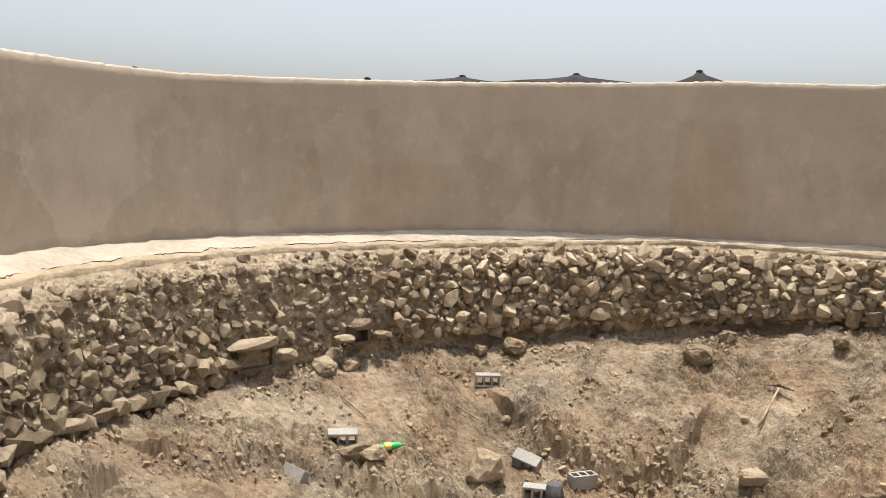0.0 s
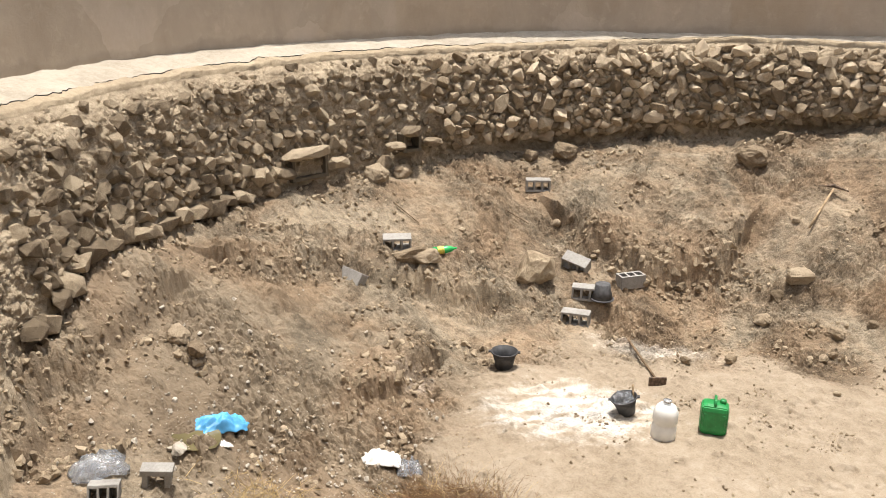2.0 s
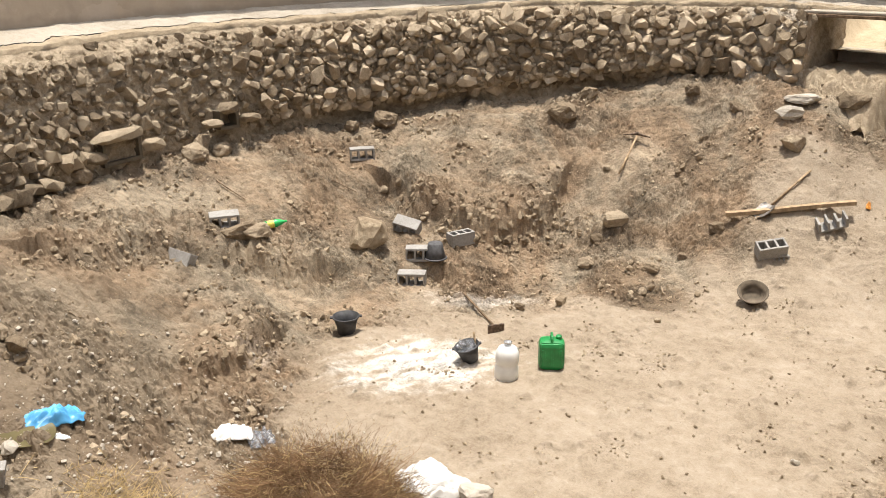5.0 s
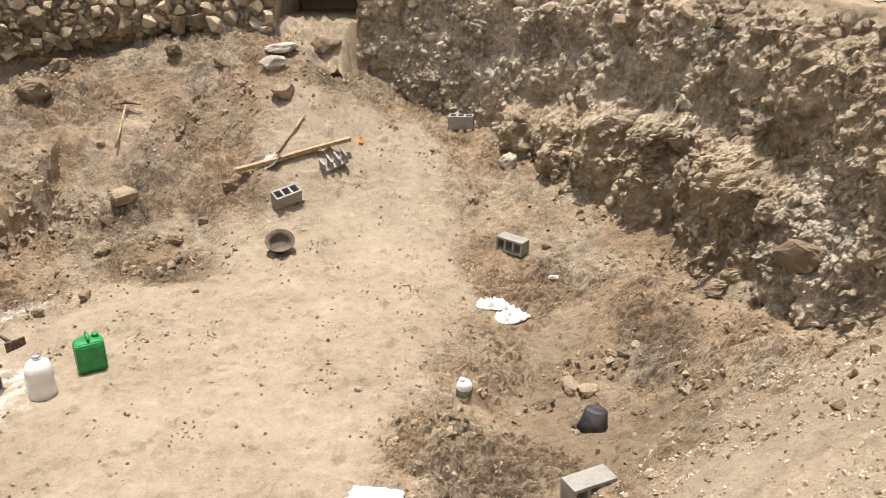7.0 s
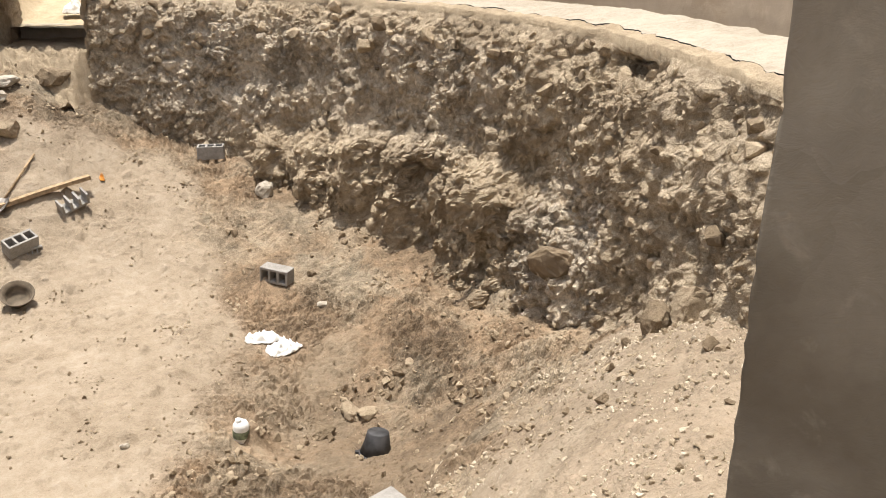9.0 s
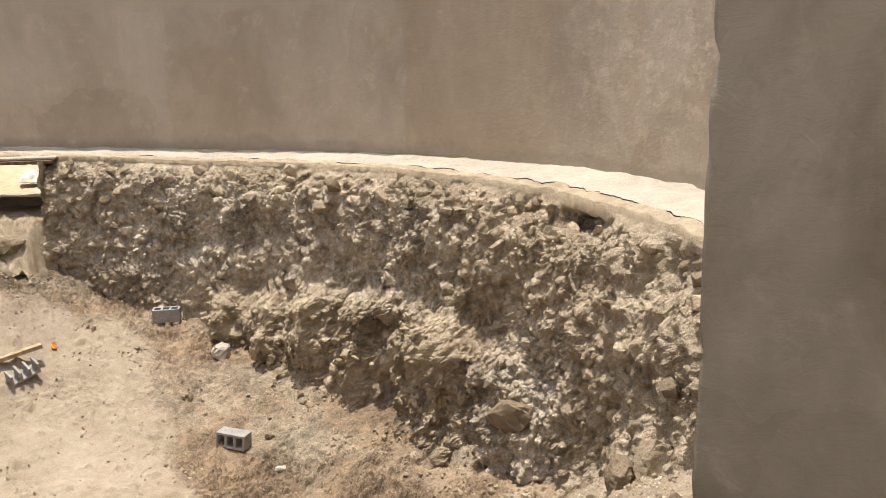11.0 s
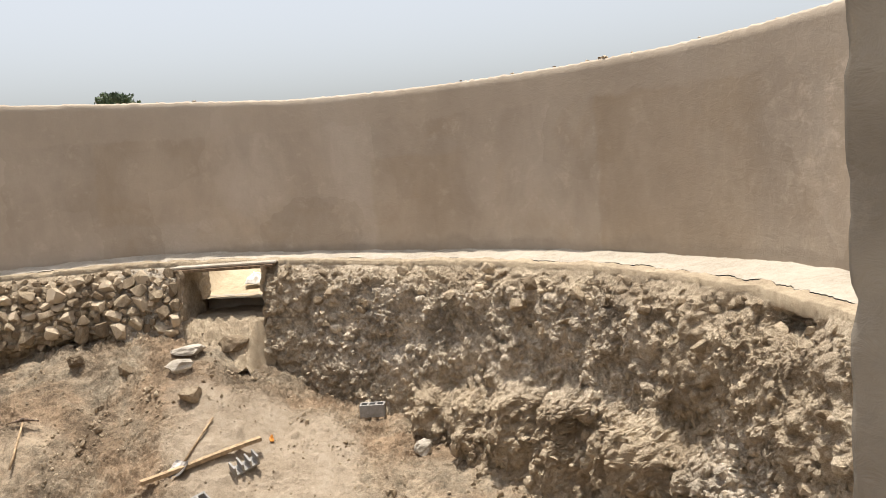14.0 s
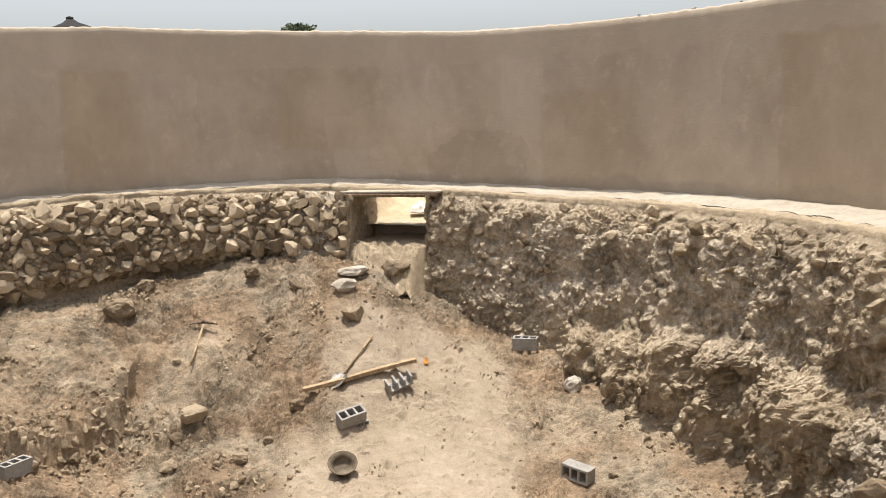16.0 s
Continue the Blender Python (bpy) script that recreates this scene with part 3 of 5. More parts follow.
PASS_A, PASS_HALF = 84.3, 5.5          # the passage through the bank, degrees
def bank(name, a0, a1, label):
    seen0, seen1 = (-38, a1) if a0 < 0 else (a0, 240)
    cols, rows = int((seen1 - seen0) * 4), 90
    net = np.array([[bank_at(seen0 + (seen1 - seen0) * i / (cols - 1), j / (rows - 1)) for i in range(cols)] for j in range(rows)])
    # even steps down each line of the face, so that the bench is as finely divided as the steep parts
    for i in range(cols):
        run = np.concatenate(([0], np.cumsum(np.linalg.norm(np.diff(net[:, i], axis=0), axis=1) + 0.004)))
        net[:, i] = np.stack([np.interp(np.linspace(0, run[-1], rows), run, net[:, i, k]) for k in range(3)], -1)
    net = np.stack([finer(net[:, :, k], 2) for k in range(3)], -1)
    x, y, z = net[:, :, 0], net[:, :, 1], net[:, :, 2]
    bite = np.clip(np.linspace(0, 12, len(net)), 0, 1)[:, None] * (1.0 if a0 < 0 else 0.7)
    loose = np.clip(0.65 + 0.9 * soft_noise(x * 1.7, y * 1.7, z * 1.7, 60), 0.25, 1.0)
    if a0 < 0:
        bite = bite * (1 - 0.45 * np.clip((4 - np.linspace(seen0, seen1, net.shape[1])) / 8, 0, 1))[None, :]
    push = bite * (0.085 * (crumbs(x * 4.2, y * 4.2, z * 4.8, 71) - 0.3) + loose * (0.064 * (crumbs(x * 9, y * 9, z * 10, 61) - 0.3) + 0.035 * (crumbs(x * 19, y * 19, z * 19, 64) - 0.3)) + 0.01 * soft_noise(x * 30, y * 30, z * 30, 67))
    out = np.cross(np.gradient(net, axis=1), np.gradient(net, axis=0))
    out /= np.linalg.norm(out, axis=2, keepdims=True) + 1e-9
    inward = np.sign((out[:, :, 0] * (CX - x) + out[:, :, 1] * (CY - y)).sum())
    net = net + out * inward * push[:, :, None]
    me, used = quads(name, net, M_BANK)
    a = np.degrees(np.arctan2(y - CY, x - CX)) % 360
    a = np.where(a > 302, a - 360, a)
    ease = lambda p, q, v: (lambda u: u * u * (3 - 2 * u))(np.clip((v - p) / (q - p), 0, 1))
    salt = ease(-2, 5, a) * ease(17, 11, a) * ease(2.5, 1.6, z) * 0.75
    crust = ease(12, 30, a) * ease(80, 60, a) * ease(1.3, 1.9, z) * ease(3.25, 2.9, z) * 0.55
    # below bearing 3 the pale end blocks also carry sunlight put into the colour
    vals = salt + crust + 0.25 * ease(3, -4, a) + 0.35 * ease(50, 66, a) * ease(86, 76, a) + 0.95 * ease(6.5, 3, abs(a - 93.5))
    me.attributes.new("lime", "FLOAT", "POINT").data.foreach_set("value", vals.reshape(-1).astype(np.float32))
    # the stretch behind the doorway
    b0, b1 = (-58, -38) if a0 < 0 else (240, 302)
    tail = grid_mesh(name, int((b1 - b0) * 2), 30, lambda i, j: bank_at(b0 + (b1 - b0) * i / (int((b1 - b0) * 2) - 1), j / 29), M_BANK)
    tagged(new(name + "_end", tail), label, "earth bank", kind="structure")
    return tagged(new(name, me), label, "earth bank", kind="structure")
bank("bank_east", -58, PASS_A - PASS_HALF, "rough crumbling earth bank with embedded stones and pale crust")
bank("bank_west", PASS_A + PASS_HALF, 302, "earth bank faced with loose rubble stones")

def ledge_top(a):
    return table([(-60, 3.57), (10, 3.57), (25, 3.53), (60, 3.52), (78, 3.59), (92, 3.70), (104, 3.69), (118, 3.64), (135, 3.61), (147, 3.65), (169, 3.60), (300, 3.58)], a)


# ---- ledge of lime plaster at the wall's foot; a long crack parts it from the earth ----
ROWS_U = [0, 0.09, 0.18, 0.28, 0.38, 0.48, 0.58, 0.67, 0.74, 0.79, 0.79, 0.83, 0.87, 0.90, 0.94, 0.97, 1.0]
CRACK = 9
def ledge_at(i, j, cols, a0, a1):
    a, u = a0 + (a1 - a0) * i / (cols - 1), ROWS_U[j]
    edge, top = ledge_edge(a) - 0.11 - 0.05 * fbm(a * 1.1, 2, 0, 3), rim_z(a)
    wander = 0.10 * fbm(a * 0.35, 7, 0, 4) + 0.04 * fbm(a * 2.2, 9, 0, 3)
    if 0 < j < len(ROWS_U) - 1:
        u += wander * (1 - abs(u - 0.79) / 0.82)
    r = R + 0.02 + (edge - R) * u
    gape = smooth(-0.06, 0.10, fbm(a * 0.23, 13, 0, 3) + table([(-10, 0.0), (10, 0.06), (25, 0.04), (40, -0.2), (96, -0.25), (140, -0.04), (165, 0.12), (300, 0.12)], a))
    if j == CRACK + 1:
        r -= gape * max(0.0, 0.001 + 0.035 * fbm(a * 0.8, 3, 0, 3) + 0.03 * fbm(a * 4.0, 6, 0, 2))
    z = ledge_top(a) + (top - ledge_top(a)) * u ** 1.3 + 0.05 * fbm(a * 0.4, u * 3, 0, 3) + 0.012 * fbm(a * 3, u * 12, 3, 2)
    if j > CRACK:
        z -= gape * 0.012 + 0.03 * abs(fbm(a * 2, u * 8, 5, 3)) * smooth(0.79, 0.86, u)
    if j == len(ROWS_U) - 1:
        z -= 0.14
        r += 0.03
    return CX + r * math.cos(radians(a)), CY + r * math.sin(radians(a)), z
for name, a0, a1, material, label in (("ledge_east", -58, 96, M_LIME, "pale lime-plastered ledge with a crumbling edge"), ("ledge_north", 96, 136, M_LIME, "bare earth ledge at the wall's foot"), ("ledge_west", 136, 302, M_LIME, "pale lime-plastered ledge with a long crack")):
    cols, rows = int((a1 - a0) * 4), len(ROWS_U)
    verts = [ledge_at(i, j, cols, a0, a1) for j in range(rows) for i in range(cols)]
    faces = [(j * cols + i, j * cols + i + 1, (j + 1) * cols + i + 1, (j + 1) * cols + i) for j in range(rows - 1) for i in range(cols - 1) if j != CRACK]
    me = mesh_of(name, verts, faces, material)
    me.materials.append(M_RIM)
    outer = CRACK * (cols - 1)
    me.polygons.foreach_set("material_index", [1 if k >= outer else 0 for k in range(len(me.polygons))])
    tagged(new(name, me), label, "ledge", kind="structure")
    # the earth under the crack
    bed = [(CX + r * math.cos(radians(a)), CY + r * math.sin(radians(a)), 3.16) for off in (0, 1) for a in [a0 + (a1 - a0) * i / 79 for i in range(80)] for r in [ledge_edge(a) + 0.05 if off else R]]
    tagged(new("ledge_bed", mesh_of("ledge_bed", bed, [(i, i + 1, 81 + i, 80 + i) for i in range(79) if abs(a0 + (a1 - a0) * (i + 0.5) / 79 - PASS_A) > 7.5], M_BANK)), "dark earth below the ledge's crack", "earth", kind="structure")

# ---- round wall ----
DOOR0, DOOR1 = 283.0, 303.7             # the doorway from which one looks in
def wall_top(a):
    return table([(-60, 6.3), (60, 6.23), (75, 6.24), (90, 6.36), (120, 6.5), (142, 6.4), (165, 6.25), (190, 6.05), (300, 6.0)], a)
def ring(a0, a1):
    cols = int((a1 - a0) * 3)
    prof = [(0, 3.42)] + [(0, 3.5 + 0.3 * k) for k in range(8)] + [(0, 8.9), (0.0, 9.0), (0.03, 9.03), (0.15, 9.035), (0.33, 9.03), (0.36, 9.0), (0.36, 5.0), (0.36, 3.40)]
    def at(i, j):
        a = a0 + (a1 - a0) * i / (cols - 1)
        aa = a if a < 300 else a - 360
        d, z = prof[j]
        chip = 0.03 * fbm(a * 1.7, d * 9, 0, 4)
        if z > 8:
            z = wall_top(aa) + (z - 9.0) + chip * 1.3
        wave = 0.03 * fbm(a * 0.11, z * 0.5, 0, 2) + 0.006 * fbm(a * 0.9, z * 3, 3, 3)
        r = R + d + wave
        return CX + r * math.cos(radians(a)), CY + r * math.sin(radians(a)), z
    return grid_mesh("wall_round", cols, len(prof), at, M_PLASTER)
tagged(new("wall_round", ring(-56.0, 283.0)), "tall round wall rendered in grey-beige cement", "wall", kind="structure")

# jamb of the doorway: its edge is chipped
JA = radians(-56.3)
jr, jt = Vector((math.cos(JA), math.sin(JA), 0)), Vector((-math.sin(JA), math.cos(JA), 0))
J0 = Vector((0.600, 1.003, 0))
def jamb_at(i, j):
    # round the corner: along the reveal, then the inner face
    z = 2.3 + 4.4 * j / 219
    s = [-1.15, -0.8, -0.5, -0.25, -0.1, -0.05, -0.03, -0.015, -0.006, 0.0, 0.006, 0.02, 0.05, 0.3, 0.7, 1.1][i]
    worn = (0.035 * max(0.0, fbm(z * 9, 1, 0, 4) - 0.03) + 0.008 * max(0.0, fbm(z * 2.5, 5, 0, 2))) * math.exp(-abs(s) / 0.02)
    p = J0 + (jr * -s if s < 0 else jt * s) + (jr + jt) * worn * 0.7
    n = 0.006 * fbm(s * 3, z * 3, 2, 3) + 0.002 * fbm(s * 20, z * 20, 4, 2)
    p += (jt if s < 0 else jr) * n
    return p.x, p.y, z
tagged(new("wall_jamb", grid_mesh("wall_jamb", 16, 220, jamb_at, M_JAMB_SHADE)), "rendered wall end with a chipped edge", "wall", kind="structure")
def jamb_back(i, j):
    q = [J0 + jr * 1.15, J0 + jr * 1.15 + jt * 1.1, J0 + jt * 1.1][i]
    return q.x, q.y, 2.3 + 4.4 * j
tagged(new("wall_jamb_back", grid_mesh("wall_jamb_back", 3, 2, jamb_back, M_JAMB_SHADE, flat=True)), "rendered back of the wall end", "wall", kind="structure")

# ---- land outside ----
ax, ay = math.cos(radians(PASS_A)), math.sin(radians(PASS_A))
def outside_at(i, j, cols, radii):
    a = PASS_A - 180 + 360 * (0.5 + 0.5 * math.copysign(abs(2 * i / cols - 1) ** 1.8, 2 * i / cols - 1))
    r = radii[j]
    x, y = CX + r * math.cos(radians(a)), CY + r * math.sin(radians(a))
    along, aside = (x - CX) * ax + (y - CY) * ay, -(x - CX) * ay + (y - CY) * ax
    dip = smooth(R + 4.6, R + 0.7, along) * smooth(1.25, 0.80, abs(aside)) if along > 0 else 0
    return x, y, 3.42 - 0.64 * dip + 0.06 * dip * fbm(x * 3, y * 3, 0, 3) + 0.05 * fbm(x * 0.8, y * 0.8, 0, 3) * (1 - smooth(30, 60, r)) - 0.02 * smooth(60, 3000, r)
radii = [R + 0.05 + 0.12 * k for k in range(40)] + [R + 5 + 1.5 ** k for k in range(1, 19)]
radii = [r for r in radii if r < 3500]
tagged(new("land", grid_mesh("land", 260, len(radii), lambda i, j: outside_at(i, j, 260, radii), M_DESERT, closed=True)), "flat dry land outside the wall", "ground", kind="structure")

# ---- passage through the bank ----
def pass_point(along, aside, z):
    return CX + along * ax - aside * ay, CY + along * ay + aside * ax, z
def pass_floor(i, j):
    along, aside = R - 1.75 + 2.35 * i / 89, -0.85 + 1.7 * j / 59
    x, y, z = pass_point(along, aside, 2.56)
    z -= 0.9 * smooth(0.5, 0.85, abs(aside)) * smooth(R - 0.9, R - 1.3, along)
    return x, y, z + 0.06 * fbm(x * 3, y * 3, 3, 3) + 0.25 * (chunks(x * 2.5, y * 2.5, 0, 4) - 0.3) * smooth(R - 0.8, R - 1.2, along) - 0.75 * smooth(R - 0.95, R - 1.75, along) + (0.10 * chunks(x * 6, y * 6, 0, 7) + 0.05 * chunks(x * 14, y * 14, 0, 2)) * smooth(R - 0.5, R - 1.0, along)
tagged(new("passage_floor", grid_mesh("passage_floor", 90, 60, pass_floor, M_RIM, flat=True)), "trodden earth floor of the low passage", "floor", kind="structure")
tagged(new("passage_step", grid_mesh("passage_step", 24, 5, lambda i, j: pass_point(R + (0.5, 0.5, 0.52, 0.62, 0.75)[j] + 0.02 * noise.noise((i * 0.4, 0, 0)), -0.9 + 1.8 * i / 23, (2.4, 2.74, 2.785, 2.79, 2.6)[j] + 0.025 * noise.noise((i * 0.5, 3, 0))), M_LIME)), "worn pale step at the passage's outer end", "step", kind="structure")
for side in (-1, 1):
    def pass_side(i, j):
        along, z = R - 1.12 + 1.9 * i / 39, 2.3 + 1.16 * j / 23
        x, y, _ = pass_point(along, 0, z)
        off = 0.74 - 0.10 * chunks(along * 5, z * 5, side, 2) + 0.05 * fbm(along * 3, z * 3, side, 3) + 0.06 * smooth(R, R + 0.8, along)
        return pass_point(along, side * off, z)
    tagged(new("passage_side", grid_mesh("passage_side", 40, 24, pass_side, M_BANK)), "rough stone and mortar side of the passage", "wall", kind="structure")

# ---- stones of the bank ----
def hull_data(seed, n, squash):
    bm = hull(seed, n, squash)
    bm.verts.index_update()
    v = np.array([tuple(q.co) for q in bm.verts])
    fs = [[q.index for q in g.verts] for g in bm.faces]
    bm.free()
    return v, fs


STONES = [hull_data(100 + k, 15, (1.0, random.Random(k).uniform(0.65, 0.95), random.Random(k + 50).uniform(0.6, 0.9))) for k in range(14)]
CLODS = [hull_data(300 + k, 11, (1.0, random.Random(k).uniform(0.7, 1.0), random.Random(k + 9).uniform(0.55, 0.85))) for k in range(12)]


def joined(name, rows, shapes, material, label, category, parent=None):
    """Many small pieces in one mesh: rows of (place, turn, size)."""
    verts, faces, n = [], [], 0
    for k, (p, e, s) in enumerate(rows):
        v, fs = shapes[k % len(shapes)]
        m = np.array(Euler(e).to_matrix())
        verts.append((v * s) @ m.T + np.array(p))
        faces += [[q + n for q in g] for g in fs]
        n += len(v)
    me = bpy.data.meshes.new(name)
    me.from_pydata(np.concatenate(verts).tolist(), [], faces)
    me.materials.append(material)
    ob = new(name, me)
    ob.parent = parent
    return tagged(ob, label, "" if parent else category, kind="stuff")


bank_west, bank_east = bpy.data.objects["bank_west"], bpy.data.objects["bank_east"]
STONE_MESH = [mesh_of("stone", v.tolist(), fs, M_STONE, True) for v, fs in STONES]
WEST_MESH = [mesh_of("footing_stone", v.tolist(), fs, M_WEST, True) for v, fs in STONES[:6]]
rnd = random.Random(7)
laid, rest, far_rest, spots = 0, [], [], []
VOIDS = [(186.7, 1.91, 0.42), (171.0, 2.04, 0.22)]          # drains in the facing: bearing, height, width
def free(a, z, s):
    return all((abs(a - b) * 0.131 / (s + q)) ** 2 + (abs(z - w) / (0.86 * (s + q))) ** 2 > (0.12 if a < 165 else 0.165) for b, w, q in spots[-2600:] if abs(a - b) < 4)
for big in (0.30, 0.24, 0.20, 0.16, 0.13, 0.10, 0.075):
    for _ in range(int((140 if big > 0.2 else 330) / big ** 0.9)):
        a, v = rnd.uniform(90.5, 232), rnd.uniform(0.04, 0.80)
        a0 = a
        packed = smooth(180, 140, a) * (0.55 + 0.45 * smooth(96, 108, a)) + smooth(0.3, 0.55, v) * smooth(175, 200, a)
        if rnd.random() > 0.22 + 0.78 * packed * (0.55 + 0.45 * smooth(0.05, 0.25, v)):
            continue
        if a > 165 and big > 0.26 or a > 165 and rnd.random() > 1.05 - 0.65 * smooth(165, 185, a) * smooth(0.75, 0.45, v):
            continue
        s = big * rnd.uniform(0.85, 1.15)
        p = Vector(bank_at(a, v))
        if p.z + 0.45 * s > rim_z(a):
            continue
        if any(abs(a - q) * 0.131 < 0.5 * w + 0.30 * s + 0.05 and abs(p.z - zz - 0.05) < 0.20 + 0.35 * s for q, zz, w in VOIDS):
            continue
        if not free(a, p.z, s):
            continue
        spots.append((a, p.z, s))
        inward = Vector((-math.cos(radians(a)), -math.sin(radians(a)), 0.15))
        p += inward * (s * (0.17 - 0.10 * smooth(160, 185, a)))
        e = (rnd.gauss(0, 0.5), rnd.gauss(0, 0.6), radians(a + 90) + rnd.gauss(0, 0.8))
        if laid < 290 and 100 < a < 160 and s > 0.12:
            ob = new("stone", STONE_MESH[laid % 14])
            ob.matrix_world = Matrix.LocRotScale(p, Euler(e), (s * rnd.uniform(1.0, 1.45), s * rnd.uniform(0.85, 1.15), s * rnd.uniform(0.8, 1.15)))
            ob.parent = bank_west
            laid += 1
        else:
            (far_rest if a > 168 else rest).append((p, e, s * rnd.uniform(1.0, 1.3)))
joined("rubble", rest, STONES, M_STONE, "", "stones", bank_west)
joined("rubble", far_rest, STONES, M_WEST, "", "stones", bank_west)
# a low course of larger blocks at the bank's foot
for k in range(16):
    a = 198 + k * 2.5
    r = R - 1.52 + rnd.uniform(-0.05, 0.05)
    x, y = CX + r * math.cos(radians(a)), CY + r * math.sin(radians(a))
    ob = new("footing_stone", WEST_MESH[k % 6])
    ob.matrix_world = Matrix.LocRotScale((x, y, ground_z(x, y) + 0.13), Euler((rnd.gauss(0, 0.15), rnd.gauss(0, 0.12), radians(a + 90) + rnd.gauss(0, 0.2))), (rnd.uniform(0.34, 0.5), rnd.uniform(0.3, 0.4), rnd.uniform(0.26, 0.36)))
    ob.parent = bank_west
# pale stones near the rim of the east bank, and lumps over its face
for k in range(70):
    a, v = rnd.uniform(-22, 77), min(0.9, abs(rnd.gauss(0.10, 0.14)) + 0.02)
    if a < 0:
        v = rnd.uniform(0.05, 0.9)
    p = Vector(bank_at(a, v))
    s = rnd.choice((0.1, 0.13, 0.16, 0.2, 0.26)) * (1.25 if a < 0 else 1.0)
    ob = new("stone", STONE_MESH[k % 14])
    ob.matrix_world = Matrix.LocRotScale(p + Vector((0, 0, 0.15 * s)), Euler((rnd.gauss(0, 0.4), rnd.gauss(0, 0.4), rnd.uniform(0, 6))), (s * 1.15, s, s * 0.9))
    ob.parent = bank_east
rows = []
for k in range(3000):
    a, v = rnd.uniform(-35, 78), rnd.uniform(0.03, 0.98)
    p = Vector(bank_at(a, v))
    s = 0.02 + 0.11 * rnd.random() ** 3
    rows.append((p, (rnd.uniform(0, 6), rnd.uniform(0, 6), rnd.uniform(0, 6)), s))
joined("lumps", rows, CLODS, M_BANK, "", "earth", bank_east)
rows = []
for k in range(2600):
    a, v = rnd.uniform(91, 262), rnd.uniform(0.02, 0.98)
    p = Vector(bank_at(a, v))
    rows.append((p, (rnd.uniform(0, 6), rnd.uniform(0, 6), rnd.uniform(0, 6)), 0.025 + 0.08 * rnd.random() ** 2.5))
joined("lumps", rows, CLODS, M_BANK, "", "earth", bank_west)

# ---- clods and pebbles on the floor ----
# spots kept clear round the tools, blocks, sacks and buckets
BARE = [(-6.24, 8.84), (-5.99, 8.66), (-5.73, 8.47), (-5.47, 8.29), (-5.22, 8.11), (-5.45, 12.01), (-5.46, 12.18), (-5.46, 12.34), (-5.46, 12.51), (-5.47, 12.68), (-2.87, 12.87), (-2.95, 12.7), (-3.03, 12.53), (-3.1, 12.36), (-3.18, 12.19), (-9.19, 10.03), (-8.87, 6.89), (-7.21, 9.05), (-7.04, 8.66), (-7.66, 9.32), (-7.06, 9.87), (-2.92, 11.54), (-0.49, 13.61), (0.29, 10.74), (0.81, 5.67), (-8.73, 6.04), (-5.14, 1.75), (-5.91, 1.73), (-2.34, 12.3), (-2.79, 11.61), (-6.71, 6.95), (-4.96, 7.22), (-6.99, 9.15), (-2.85, 10.71), (1.05, 7.22), (-0.25, 7.44), (0.05, 9.51), (0.29, 9.39), (-3.98, 5.11), (-3.64, 5.04), (-0.91, 5.69)]
bare = {(int(q * 8) + i, int(w * 8) + j) for q, w in BARE for i in (-1, 0, 1) for j in (-1, 0, 1)}
clods, pebbles = [], []
while len(clods) < 20000:
    r, a = 7.7 * math.sqrt(rnd.random()), rnd.uniform(0, 2 * math.pi)
    x, y = CX + r * math.cos(a), CY + r * math.sin(a)
    if x + y * 0.35 > 4.6 and y < 4 or y < 1.2:
        continue
    if (int(x * 8), int(y * 8)) in bare and rnd.random() < 0.92:
        continue
    e = darkness(x, y)
    n1, n2 = noise.noise((x * 0.9, y * 0.9, 21)), noise.noise((x * 2.7, y * 2.7, 5))
    heap = smooth(-0.25, 0.35, n1) * (0.15 + 0.85 * smooth(-0.2, 0.3, n2))
    if rnd.random() < e * (0.10 + 0.90 * heap):
        s = 0.012 + (0.05 + 0.10 * heap) * rnd.random() ** 5
        clods.append(((x, y, ground_z(x, y) + s * rnd.uniform(-0.1, 0.3)), (rnd.uniform(0, 6), rnd.uniform(0, 6), rnd.uniform(0, 6)), s))
    elif e < 0.6 and len(pebbles) < 10500 and rnd.random() < 0.06 + 0.94 * smooth(0.05, 0.4, n2) * smooth(-0.2, 0.3, n1):
        s = 0.010 + 0.045 * rnd.random() ** 4
        pebbles.append(((x, y, ground_z(x, y) + 0.15 * s), (rnd.uniform(0, 6), rnd.uniform(0, 6), rnd.uniform(0, 6)), s))
for line, drop, reach in SCARPS:
    for (x0, y0), (x1, y1) in zip(line, line[1:]):
        for k in range(int(70 * math.hypot(x1 - x0, y1 - y0))):
            u, s = rnd.random(), 0.03 + 0.16 * drop * 2 * rnd.random() ** 2.2
            x, y = x0 + u * (x1 - x0) + rnd.gauss(0, 0.11), y0 + u * (y1 - y0) + rnd.gauss(0, 0.11)
            clods.append(((x, y, ground_z(x, y) + 0.05 * s), (rnd.uniform(0, 6), rnd.uniform(0, 6), rnd.uniform(0, 6)), s))
joined("earth_clods", clods, CLODS, M_CLOD, "dry crumbled clods of brown earth", "clods")
joined("pebbles", pebbles, CLODS, M_CLOD, "small clods and pebbles scattered on sand", "pebbles")
